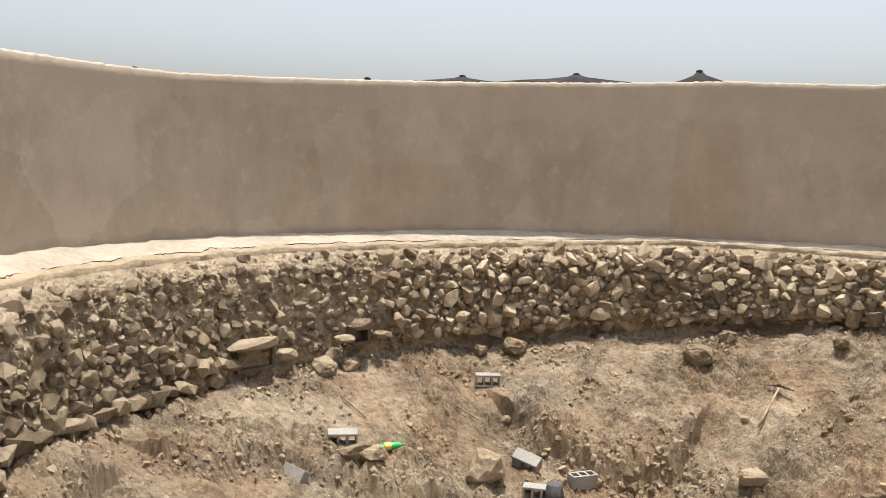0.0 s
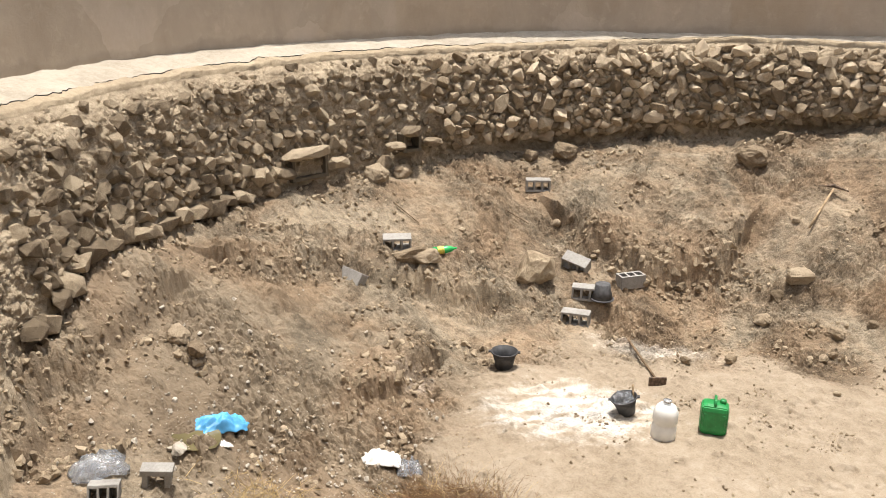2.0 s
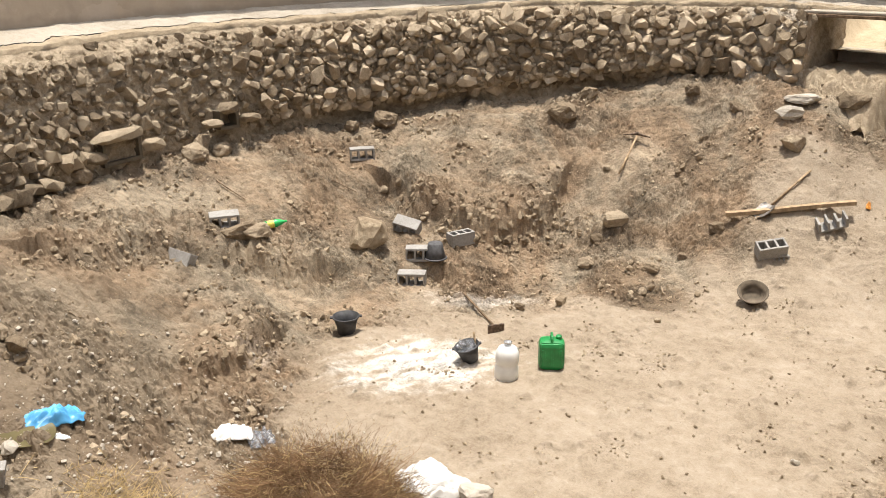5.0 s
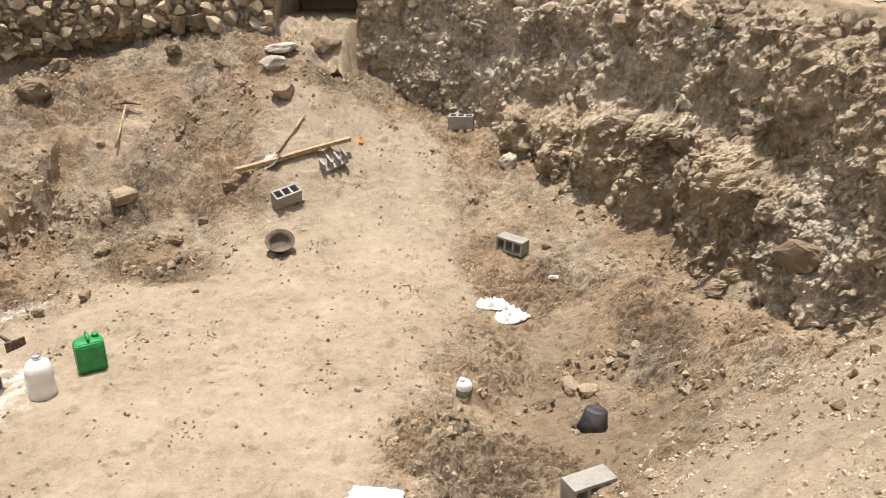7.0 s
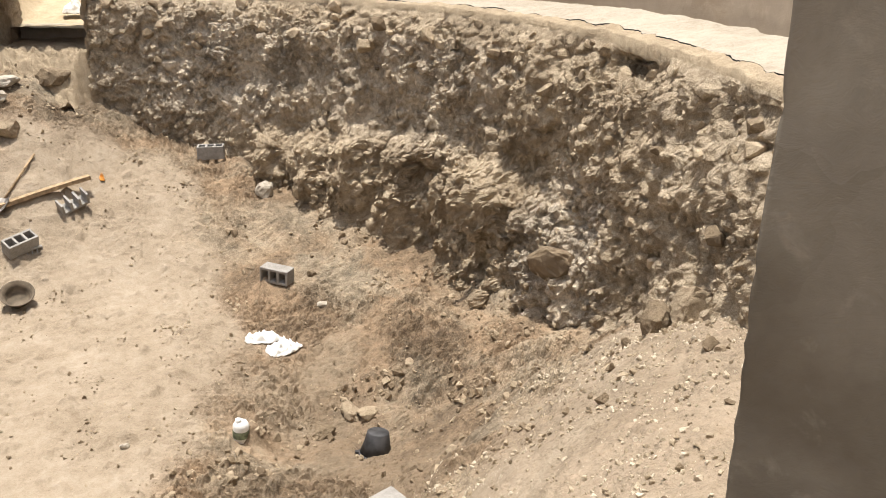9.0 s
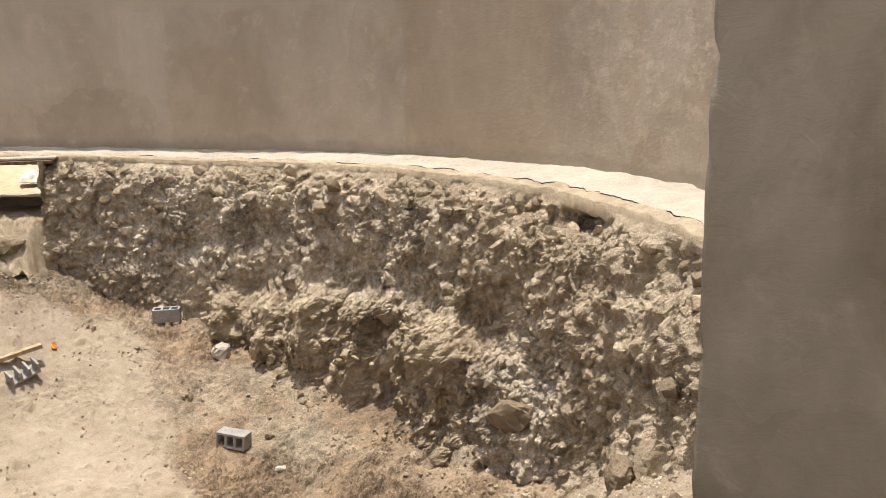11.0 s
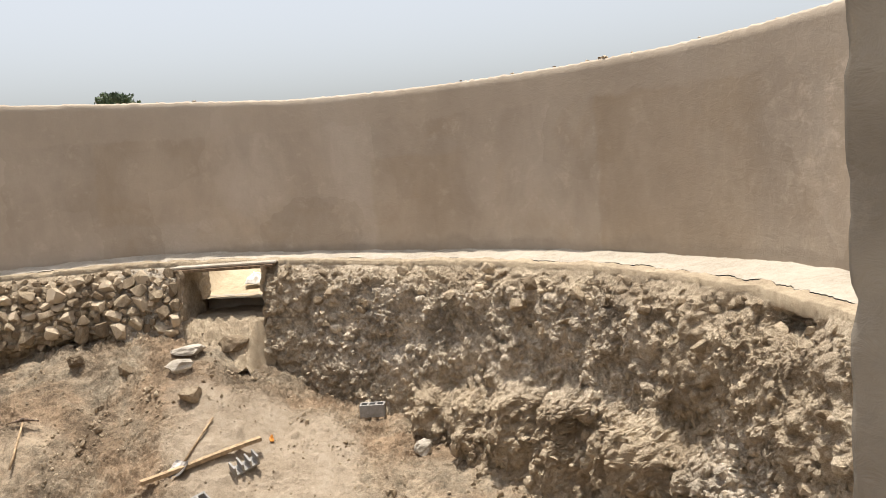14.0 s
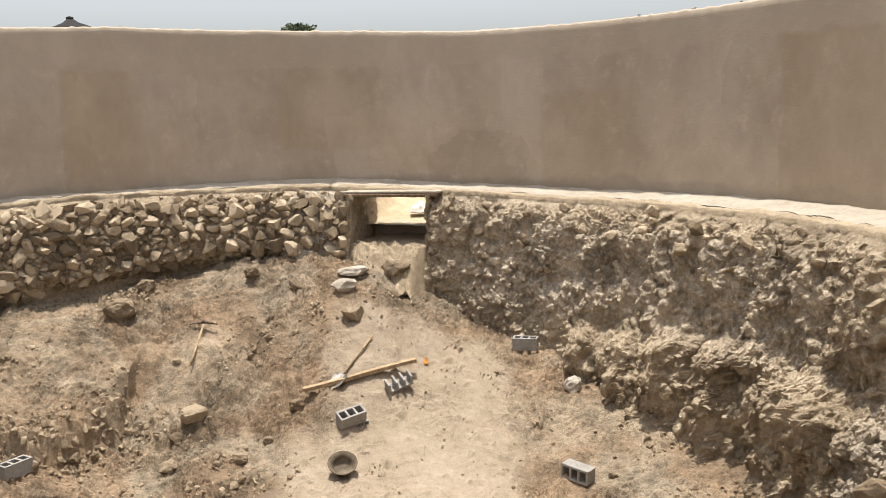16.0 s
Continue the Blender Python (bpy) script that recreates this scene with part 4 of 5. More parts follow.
# pale rubble on the terrace below the doorway
crushed = []
while len(crushed) < 5200:
    x, y = rnd.uniform(0.4, 4.2), rnd.uniform(1.6, 8.0)
    d, _ = across(TERRACE, x, y)
    if -2.4 < d < 0.02 and polar(x, y)[0] < 7.7 and rnd.random() < 0.12 + 0.88 * smooth(-0.15, 0.3, noise.noise((x * 1.5, y * 1.5, 33))):
        s = 0.010 + 0.045 * rnd.random() ** 4
        crushed.append(((x, y, ground_z(x, y) + 0.1 * s), (rnd.uniform(0, 6), rnd.uniform(0, 6), rnd.uniform(0, 6)), s))
joined("crushed_stone", crushed, CLODS, soil("crushed_lime", (0.38, 0.31, 0.22), (0.50, 0.42, 0.31), (0.62, 0.54, 0.43), 2.0, relief=0.6, island=0.3), "crushed pale lime rubble on the terrace", "rubble")
# pale flecks of lime and stone among the litter
flecks = []
while len(flecks) < 1500:
    x, y = rnd.gauss(-5.4, 1.3), rnd.gauss(3.4, 1.3)
    if polar(x, y)[0] < 7.0 and (darkness(x, y) > 0.4 or rnd.random() < 0.1):
        s = 0.014 + 0.06 * rnd.random() ** 3.5
        flecks.append(((x, y, ground_z(x, y) + 0.02), (rnd.gauss(0, 0.4), rnd.gauss(0, 0.4), rnd.uniform(0, 6)), s))
joined("lime_flecks", flecks, CLODS, M_GREYSTONE, "small pale flecks of lime and stone", "flecks")

# ---- materials of the things ----
M_BLOCK = soil("concrete_block", (0.24, 0.225, 0.205), (0.32, 0.305, 0.285), (0.40, 0.385, 0.36), 3.0, 0.95, 0.5)
M_GREEN = plain("green_plastic", (0.012, 0.22, 0.055), 0.38, vary=0.2, scale=8)
M_WHITE = plain("white_plastic", (0.72, 0.72, 0.70), 0.4, vary=0.08, scale=8)
M_BLACK = plain("black_rubber", (0.035, 0.035, 0.038), 0.6, vary=0.5, scale=9)
M_DUSTY = plain("dusty_rubber", (0.13, 0.10, 0.068), 0.85, vary=0.4, scale=9)
M_GREY = plain("grey_rubber", (0.075, 0.075, 0.08), 0.7, vary=0.45, scale=12)
M_WOOD = plain("weathered_wood", (0.36, 0.26, 0.16), 0.85, spec=0.2, vary=0.35, scale=14, relief=0.15)
M_DARKWOOD = plain("dark_handle_wood", (0.17, 0.115, 0.07), 0.8, spec=0.2, vary=0.35, scale=18, relief=0.1)
M_IRON = plain("rusty_iron", (0.14, 0.095, 0.065), 0.75, metal=0.3, vary=0.5, scale=25)
M_STEEL = plain("worn_steel", (0.24, 0.22, 0.20), 0.5, metal=0.6, vary=0.3, scale=20)
M_CLOTH = plain("white_sack", (0.74, 0.73, 0.70), 0.8, spec=0.3, vary=0.10, scale=6, relief=0.3)
M_BLUE = plain("blue_plastic_bag", (0.08, 0.33, 0.62), 0.35, vary=0.35, scale=5, relief=0.3)
M_CLEAR = plain("clear_plastic", (0.72, 0.74, 0.78), 0.25, vary=0.15, scale=7, relief=0.3, clear=0.85)
M_BOTTLE = plain("green_bottle_plastic", (0.03, 0.42, 0.11), 0.2, vary=0.2, scale=9)
M_LABEL = plain("yellow_label", (0.68, 0.60, 0.10), 0.5, vary=0.2, scale=20)
M_ORANGE = plain("orange_plastic", (0.62, 0.26, 0.04), 0.5, vary=0.3, scale=20)
M_CARD = plain("cardboard", (0.42, 0.31, 0.20), 0.85, spec=0.2, vary=0.2, scale=10)
M_YELLOW = soil("yellow_stone", (0.40, 0.29, 0.15), (0.50, 0.38, 0.21), (0.58, 0.46, 0.29), 2.5, relief=0.5)
M_TENT = plain("black_tent_cloth", (0.022, 0.021, 0.022), 0.9, spec=0.2, vary=0.4, scale=1.5)
M_TWIG = plain("dry_twigs", (0.22, 0.13, 0.066), 0.85, spec=0.2, vary=0.45, scale=3)
M_STRAW = plain("straw", (0.50, 0.37, 0.18), 0.8, spec=0.2, vary=0.3, scale=5)
M_LEAF = plain("dusty_leaves", (0.055, 0.085, 0.035), 0.7, vary=0.4, scale=2)
M_BARK = plain("bark", (0.13, 0.10, 0.07), 0.9, vary=0.4, scale=6)
M_GRASS = plain("green_shreds", (0.20, 0.46, 0.28), 0.6, vary=0.3, scale=9)
M_MUD = soil("dark_mud", (0.10, 0.085, 0.062), (0.15, 0.125, 0.09), (0.21, 0.175, 0.13), 2.5)
M_PUDDLE = plain("murky_water", (0.13, 0.11, 0.055), 0.08, vary=0.2, scale=4, relief=0.01)

EYE = (0.15, 0.0)
def facing(x, y):
    """The turn, in degrees, that sets a thing's back away from the doorway."""
    return -math.degrees(math.atan2(x - EYE[0], y - EYE[1]))


# ---- hollow concrete blocks ----
def block_bm(seed=0):
    rnd, bm = random.Random(seed), bmesh.new()
    xs = [-0.2, -0.172, -0.079, -0.047, 0.047, 0.079, 0.172, 0.2]
    zs = [-0.1, -0.066, 0.066, 0.1]
    def vert(i, y, k):
        return bm.verts.new((xs[i] + rnd.uniform(-1, 1) * 0.002, y, zs[k] + rnd.uniform(-1, 1) * 0.002))
    f = [[vert(i, -0.1, k) for k in range(4)] for i in range(8)]
    b = [[vert(i, 0.1, k) for k in range(4)] for i in range(8)]
    hole = lambda i, k: i in (1, 3, 5) and k == 1
    for i in range(7):
        for k in range(3):
            if hole(i, k):
                for (i0, k0), (i1, k1) in (((i, k), (i, k + 1)), ((i, k + 1), (i + 1, k + 1)), ((i + 1, k + 1), (i + 1, k)), ((i + 1, k), (i, k))):
                    bm.faces.new((f[i0][k0], b[i0][k0], b[i1][k1], f[i1][k1]))
            else:
                bm.faces.new((f[i][k], f[i + 1][k], f[i + 1][k + 1], f[i][k + 1]))
                bm.faces.new((b[i][k + 1], b[i + 1][k + 1], b[i + 1][k], b[i][k]))
        bm.faces.new((f[i][3], f[i + 1][3], b[i + 1][3], b[i][3]))
        bm.faces.new((b[i][0], b[i + 1][0], f[i + 1][0], f[i][0]))
    for k in range(3):
        bm.faces.new((f[0][k], f[0][k + 1], b[0][k + 1], b[0][k]))
        bm.faces.new((b[7][k], b[7][k + 1], f[7][k + 1], f[7][k]))
    bmesh.ops.recalc_face_normals(bm, faces=bm.faces)
    outer = [e for e in bm.edges if len(e.link_faces) == 2 and e.calc_face_angle(0) > 1]
    bmesh.ops.bevel(bm, geom=outer, offset=0.004, segments=1, affect="EDGES")
    return bm


def block(xy, turn, lie="side", tip=(0, 0), sink=0.015, scale=(1, 1, 1), label="grey hollow concrete block lying on its side with three holes"):
    """lie: side, with the holes level; up, with the holes upward."""
    ob = part("concrete_block", block_bm(int(abs(xy[0] * 100))), M_BLOCK)
    tagged(ob, label, "concrete block", "hollow concrete blocks in the pit")
    z = ground_z(*xy) + 0.1 * scale[2] - sink
    rx = 90 if lie == "up" else 0
    ob.matrix_world = Matrix.Translation((*xy, z)) @ pose(0, 0, 0, 0, 0, facing(*xy) + turn) @ pose(0, 0, 0, tip[0], tip[1], 0) @ pose(0, 0, 0, rx, 0, 0) @ Matrix.Diagonal((*scale, 1))
    return ob
block((-9.19, 10.03), 5)
block((-8.87, 6.89), 3, tip=(8, 0))
block((-7.21, 9.05), -3)
block((-7.04, 8.66), -8)
block((-7.66, 9.32), -22, tip=(28, 12), sink=0.0, label="grey hollow concrete block tilted against rubble")
block((-7.06, 9.87), 32, lie="up", label="grey hollow concrete block standing with its holes upward")
block((-2.92, 11.54), 24, lie="up", tip=(22, -8), sink=0.0, label="grey hollow concrete block tipped with its holes showing")
block((-0.50, 13.60), -8, lie="up", sink=-0.03, label="grey hollow concrete block standing with its holes upward")
block((0.29, 10.74), -32, tip=(0, 4))
block((0.81, 5.67), 35, sink=-0.04, label="grey hollow concrete block with dusty top")
block((-8.73, 6.04), -35, lie="up", tip=(-30, 12), sink=0.10, scale=(0.8, 1, 1), label="broken concrete block half buried in mud")
block((-5.14, 1.75), 88, scale=(0.42, 1.25, 1.1), label="half a concrete block showing its smooth side")
block((-5.91, 1.73), -10, scale=(0.6, 1, 0.8), lie="up", tip=(70, 5), label="broken concrete block with rough ribs upward")
block((-2.79, 11.61), 10, sink=0.10, scale=(0.5, 0.6, 0.7), label="small broken piece of concrete block")

# a broken end of a block, standing on two legs
def fragment(xy):
    t = thing("block_fragment", "broken end of a concrete block standing on two legs", "concrete block", "hollow concrete blocks in the pit")
    part("slab", box(0.26, 0.14, 0.05, 0.006, (0, 0, 0.135)), M_BLOCK, t)
    for s in (-1, 1):
        part("leg", box(0.045, 0.13, 0.12, 0.006, (s * 0.09, 0, 0.055)), M_BLOCK, t)
    t.matrix_world = pose(*xy, ground_z(*xy) + 0.0, 0, 6, facing(*xy) - 12)
fragment((-5.89, 2.15))
def comb(xy):
    t = thing("block_fragment", "broken concrete block with four bare webs beside the plank", "concrete block", "hollow concrete blocks in the pit")
    part("slab", box(0.40, 0.18, 0.036, 0.006, (0, 0, 0.02)), M_BLOCK, t)
    for k in range(4):
        bm = box(0.032, 0.18, 0.14, 0.006, (-0.184 + 0.1227 * k, 0, 0.105))
        for v in bm.verts:
            if v.co.z > 0.1:
                v.co.z += 0.03 * noise.noise((v.co.x * 9, v.co.y * 12, k))
        part("web", bm, M_BLOCK, t)
    t.matrix_world = pose(*xy, ground_z(*xy) + 0.03, 24, -16, facing(*xy) + 20)
comb((-2.34, 12.27))

# ---- canisters ----
def canister(xy, turn):
    t = thing("jerrycan", "upright bright green plastic jerrycan with a top handle", "jerrycan")
    bm = box(0.30, 0.24, 0.40, 0.07, (0, 0, 0.2))
    bmesh.ops.bevel(bm, geom=[e for e in bm.edges if e.calc_face_angle(0) > 0.3], offset=0.012, segments=2, affect="EDGES")
    part("body", bm, M_GREEN, t)
    bm = bmesh.new()
    for x in (-0.09, 0.0, 0.09):
        box(0.05, 0.246, 0.22, 0.012, (x, 0, 0.19), bm)
    part("ribs", bm, M_GREEN, t)
    bm = rod((0, -0.07, 0.445), (0, 0.07, 0.445), 0.016, 10)
    rod((0, -0.07, 0.39), (0, -0.07, 0.45), 0.016, 10, bm=bm)
    rod((0, 0.07, 0.39), (0, 0.07, 0.45), 0.016, 10, bm=bm)
    part("handle", bm, M_GREEN, t)
    part("cap", lathe([(0, 0.39), (0.035, 0.39), (0.035, 0.43), (0.028, 0.44), (0, 0.44)], 20, m=Matrix.Translation((0.08, 0.02, 0))), M_GREEN, t)
    t.matrix_world = pose(*xy, ground_z(*xy) - 0.01, 0, 0, facing(*xy) + turn) @ Matrix.Diagonal((1, 1, 0.9, 1))
canister((-4.12, 7.64), 4)

def white_jug(xy):
    t = thing("water_jug", "tall white plastic jug with a waist band", "jug")
    part("body", lathe([(0, 0.0), (0.12, 0.0), (0.135, 0.02), (0.135, 0.15), (0.122, 0.175), (0.122, 0.20), (0.135, 0.22), (0.132, 0.33), (0.10, 0.39), (0.05, 0.415), (0.045, 0.42), (0, 0.42)], 32), M_WHITE, t)
    part("neck", lathe([(0.042, 0.41), (0.042, 0.455), (0.046, 0.46), (0.03, 0.465), (0, 0.465)], 20), M_CLEAR, t)
    part("handle", rod((0.05, 0.05, 0.39), (0.12, 0.09, 0.33), 0.014), M_WHITE, t)
    t.matrix_world = pose(*xy, ground_z(*xy) - 0.01, 0, 2, facing(*xy))
white_jug((-4.43, 7.17))

def bucket(xy, label, material, size=1.0, tip=(0, 0), turn=0, lift=0.0, filled=False, handle=True, flat=1.0):
    t = thing("bucket", label, "bucket", "builders' buckets")
    part("body", lathe([(0, 0.0), (0.098, 0.0), (0.108, 0.010), (0.128, 0.12), (0.162, 0.235), (0.156, 0.235), (0.121, 0.12), (0.101, 0.018), (0, 0.018)], 32), material, t)
    part("rim", lathe([(0.158, 0.222), (0.172, 0.225), (0.176, 0.234), (0.171, 0.243), (0.158, 0.241), (0.155, 0.226)], 32), material, t)
    if handle:
        for s in (-1, 1):
            part("lug", box(0.035, 0.05, 0.02, 0.005, (s * 0.184, 0, 0.228)), material, t)
    if filled:
        bm = bmesh.new()
        bmesh.ops.create_icosphere(bm, subdivisions=4, radius=1.0)
        for v in bm.verts:
            d = v.co.normalized()
            v.co = Vector((d.x * 0.13, d.y * 0.13, 0.20 + d.z * 0.085)) * (1 + 0.25 * noise.noise(d * 3))
        part("plastic_bag", bm, M_CLEAR, t, "crumpled clear plastic bag")
        part("stick", rod((0.10, 0.05, 0.10), (0.13, 0.09, 0.36), 0.014), M_WOOD, t)
    t.matrix_world = Matrix.Translation((*xy, ground_z(*xy) + lift)) @ pose(0, 0, 0, 0, 0, facing(*xy) + turn) @ pose(0, 0, 0, *tip) @ Matrix.Diagonal((size, size, size * flat, 1))
bucket((-6.71, 6.95), "upright black rubber builder's bucket, empty", M_BLACK, 1.0)
bucket((-4.96, 7.22), "black bucket tipped aside holding crumpled plastic", M_BLACK, 0.88, tip=(6, -14), filled=True, lift=0.01)
bucket((-6.99, 9.15), "grey rubber bucket standing upside down", M_GREY, 0.98, tip=(180, 0), lift=0.235, handle=False)
bucket((-2.85, 10.71), "dusty brown rubber basin tipped towards the light", M_DUSTY, 1.15, tip=(30, 0), lift=0.04, flat=0.55, handle=False)
bucket((1.05, 7.22), "black bucket with cement splashes, standing upside down", M_BLACK, 1.0, tip=(172, 8), lift=0.245)

def small_jug(xy):
    t = thing("paint_can", "small white plastic canister with a dark green label", "canister")
    part("body", lathe([(0, 0), (0.07, 0), (0.078, 0.01), (0.078, 0.17), (0.06, 0.205), (0.03, 0.215), (0, 0.215)], 28), M_WHITE, t)
    part("cap", lathe([(0.03, 0.21), (0.03, 0.24), (0, 0.245)], 18, m=Matrix.Translation((-0.025, 0, 0))), M_WHITE, t)
    part("label", lathe([(0.0785, 0.05), (0.0795, 0.055), (0.0795, 0.125), (0.0785, 0.13)], 28), plain("dull_green_label", (0.16, 0.20, 0.13), 0.6, vary=0.6, scale=18), t)
    part("handle", rod((0.04, 0, 0.20), (0.075, 0, 0.15), 0.01), M_WHITE, t)
    t.matrix_world = pose(*xy, ground_z(*xy) - 0.005, 3, 4, facing(*xy))
small_jug((-0.25, 7.44))

# ---- tools ----
def clearance(a, b):
    """How far the ground between two points rises over the straight line from one to the other."""
    za, zb = ground_z(*a), ground_z(*b)
    return max(0.0, max(ground_z(a[0] + (b[0] - a[0]) * k / 20, a[1] + (b[1] - a[1]) * k / 20) - za - (zb - za) * k / 20 for k in range(21)))


def long_tool(name, label, a, b, head, material, thick=0.017):
    """A handle from a to b on the ground, and a head at b."""
    t = thing(name, label, name.replace("_", " "))
    rise = 0.8 * clearance(a, b)
    za, zb = ground_z(*a) + 0.02 + rise, ground_z(*b) + 0.03 + rise
    A, B = Vector((*a, za)), Vector((*b, zb))
    part("handle", rod(A, B, thick, 12, thick * 0.85), material, t)
    m = Matrix.Translation(B) @ (B - A).to_track_quat("Y", "Z").to_matrix().to_4x4()
    if head == "hoe":
        bm = box(0.22, 0.03, 0.16, 0.008, (0, 0.03, -0.03))
        lathe([(0, -0.03), (0.03, -0.03), (0.03, 0.03), (0, 0.03)], 12, bm)
    elif head == "pick":
        bm = rod((-0.24, 0, -0.02), (0, 0.02, 0.02), 0.008, 8, 0.03)
        rod((0.22, 0, -0.02), (0, 0.02, 0.02), 0.012, 8, 0.03, bm=bm)
    else:
        bm = bmesh.new()
        rings = [[bm.verts.new((math.copysign(abs(u) ** 0.8, u) * 0.12 * w, y, 0.035 * (u * u) - 0.02 * (y / 0.3))) for u in (-1, -0.6, -0.2, 0.2, 0.6, 1)] for y, w in ((0, 0.75), (0.05, 1), (0.18, 1), (0.26, 0.75), (0.31, 0.2))]
        for p, q in zip(rings, rings[1:]):
            for k in range(5):
                bm.faces.new((p[k], p[k + 1], q[k + 1], q[k]))
        g = bmesh.ops.extrude_face_region(bm, geom=bm.faces[:])
        bmesh.ops.translate(bm, verts=[v for v in g["geom"] if isinstance(v, bmesh.types.BMVert)], vec=(0, 0, 0.006))
    bmesh.ops.transform(bm, matrix=m, verts=bm.verts)
    part("head", bm, M_STEEL if head == "shovel" else M_IRON, t, "worn steel blade" if head == "shovel" else "rusty iron head")
long_tool("hoe", "hoe with a dark wooden handle lying on sand", (-6.24, 8.84), (-5.22, 8.11), "hoe", M_DARKWOOD)
long_tool("pickaxe", "pickaxe with a pale wooden handle lying on earth", (-5.55, 12.08), (-5.61, 12.80), "pick", M_WOOD)
long_tool("shovel", "shovel with a pale wooden handle lying on earth", (-2.87, 12.87), (-3.18, 12.19), "shovel", M_WOOD)

def plank(a, b):
    rise = clearance(a, b)
    A, B = Vector((*a, ground_z(*a) + 0.06 + rise)), Vector((*b, ground_z(*b) + 0.06 + rise))
    d = (B - A).length
    bm = bmesh.new()
    bmesh.ops.create_grid(bm, x_segments=1, y_segments=14, size=0.5)
    bmesh.ops.scale(bm, vec=(0.10, d, 1), verts=bm.verts)
    g = bmesh.ops.extrude_face_region(bm, geom=bm.faces[:])
    bmesh.ops.translate(bm, verts=[v for v in g["geom"] if isinstance(v, bmesh.types.BMVert)], vec=(0, 0, -0.055))
    bmesh.ops.recalc_face_normals(bm, faces=bm.faces)
    for v in bm.verts:
        v.co.z += 0.02 * math.sin(v.co.y * 2) + 0.003 * noise.noise(v.co * 9)
        v.co.x += 0.006 * noise.noise((v.co.y * 3, v.co.z, 2))
    ob = tagged(part("plank", bm, M_WOOD), "weathered wooden plank lying across rubble", "plank")
    ob.matrix_world = Matrix.Translation((A + B) / 2) @ (B - A).to_track_quat("Y", "Z").to_matrix().to_4x4()
plank((-3.72, 11.86), (-2.14, 12.60))

# ---- loose rocks ----
M_ROCK = soil("rock", (0.18, 0.135, 0.088), (0.30, 0.232, 0.157), (0.43, 0.345, 0.245), 2.0, relief=0.9, island=0.16)
def rock(xy, size, material=None, label="loose brown stone lying on the earth", sink=0.22, turn=None, seed=0, base=None):
    """A weathered stone: a rounded hull with dents, size in metres along, across and up."""
    rnd = random.Random(seed * 13 + 5)
    bm = hull(seed + 700, 26)
    bmesh.ops.triangulate(bm, faces=bm.faces)
    bmesh.ops.subdivide_edges(bm, edges=bm.edges, cuts=3, use_grid_fill=True, smooth=0.10)
    for v in bm.verts:
        v.co *= 1 + 0.30 * fbm(v.co.x * 3.0 + seed, v.co.y * 3.5, v.co.z * 3.5, 4) + 0.07 * noise.noise(v.co * 13)
        v.co = Vector([c * s for c, s in zip(v.co, size)])
    ob = tagged(part("rock", bm, material or M_ROCK), label, "rock", "loose rocks in the pit")
    ob.matrix_world = pose(*xy, (ground_z(*xy) if base is None else base) + size[2] * (0.5 - sink), rnd.uniform(-8, 8), rnd.uniform(-8, 8), facing(*xy) + (rnd.uniform(0, 180) if turn is None else turn))
    return ob
rock((-7.77, 8.55), (0.62, 0.5, 0.55), M_CLOD, "big brown boulder half dug out of the earth", seed=1, turn=10)
rock((-8.59, 6.92), (0.62, 0.32, 0.30), label="long squared stone beside a concrete block", seed=2, turn=25)
rock((-8.39, 7.06), (0.42, 0.28, 0.26), label="rounded sandy stone leaning on the slope", seed=3, turn=30)
rock((-3.09, 4.86), (0.42, 0.28, 0.24), M_RIM, "large pale sandy stone beside the dry bush", seed=4, turn=0)
rock((-3.37, 5.06), (0.36, 0.24, 0.2), M_GREYSTONE, "flat grey stone beside white sacks", seed=5, turn=10)
rock((-2.80, 4.98), (0.20, 0.2, 0.14), M_YELLOW, "small yellow stone on the sand", seed=6)
rock((-5.54, 2.35), (0.30, 0.26, 0.26), label="round dusty stone on littered earth", seed=7)
rock((-6.05, 2.28), (0.24, 0.2, 0.17), seed=8)
rock((-6.25, 2.49), (0.2, 0.16, 0.1), M_GREYSTONE, "pale flat stone near the puddle", seed=9)
rock((0.24, 12.65), (0.36, 0.3, 0.3), M_GREYSTONE, "pale rough stone on the sandy slope", seed=10)
rock((-3.24, 13.16), (0.42, 0.36, 0.3), seed=11)
rock((-3.43, 14.09), (0.62, 0.4, 0.18), M_GREYSTONE, "flat pale slab below the passage", seed=12, turn=-10)
rock((-3.49, 13.67), (0.42, 0.3, 0.24), M_GREYSTONE, "pale stone below the passage", seed=13)
rock((-2.77, 14.48), (0.62, 0.45, 0.32), seed=14, turn=5)
rock((-3.73, 15.23), (0.36, 0.26, 0.16), M_GREYSTONE, "flat pale stone at the passage's sill", seed=15)
rock((3.24, 8.45), (0.62, 0.5, 0.45), M_CLOD, base=0.85, label="large dark boulder at the foot of the bank", seed=16, turn=-25)
rock((3.12, 5.80), (0.32, 0.26, 0.34), label="reddish block of stone at the bank's end", seed=17)
rock((3.28, 5.55), (0.36, 0.34, 0.42), label="squared brown block of stone at the bank's end", seed=18)
rock((0.88, 8.00), (0.34, 0.2, 0.16), seed=19)
rock((0.56, 7.73), (0.30, 0.24, 0.14), seed=20)
rock((1.04, 7.87), (0.24, 0.2, 0.14), M_CLOD, seed=21)
rock((0.81, 10.08), (0.16, 0.1, 0.07), M_GREYSTONE, "smooth white pebble on damp earth", seed=22)
rock((-1.29, 7.36), (0.09, 0.07, 0.07), M_GREYSTONE, "small white chip on the sand", seed=23)
rock((-0.21, 5.87), (0.16, 0.1, 0.07), M_GREYSTONE, "white flat chip on the sand", seed=24)
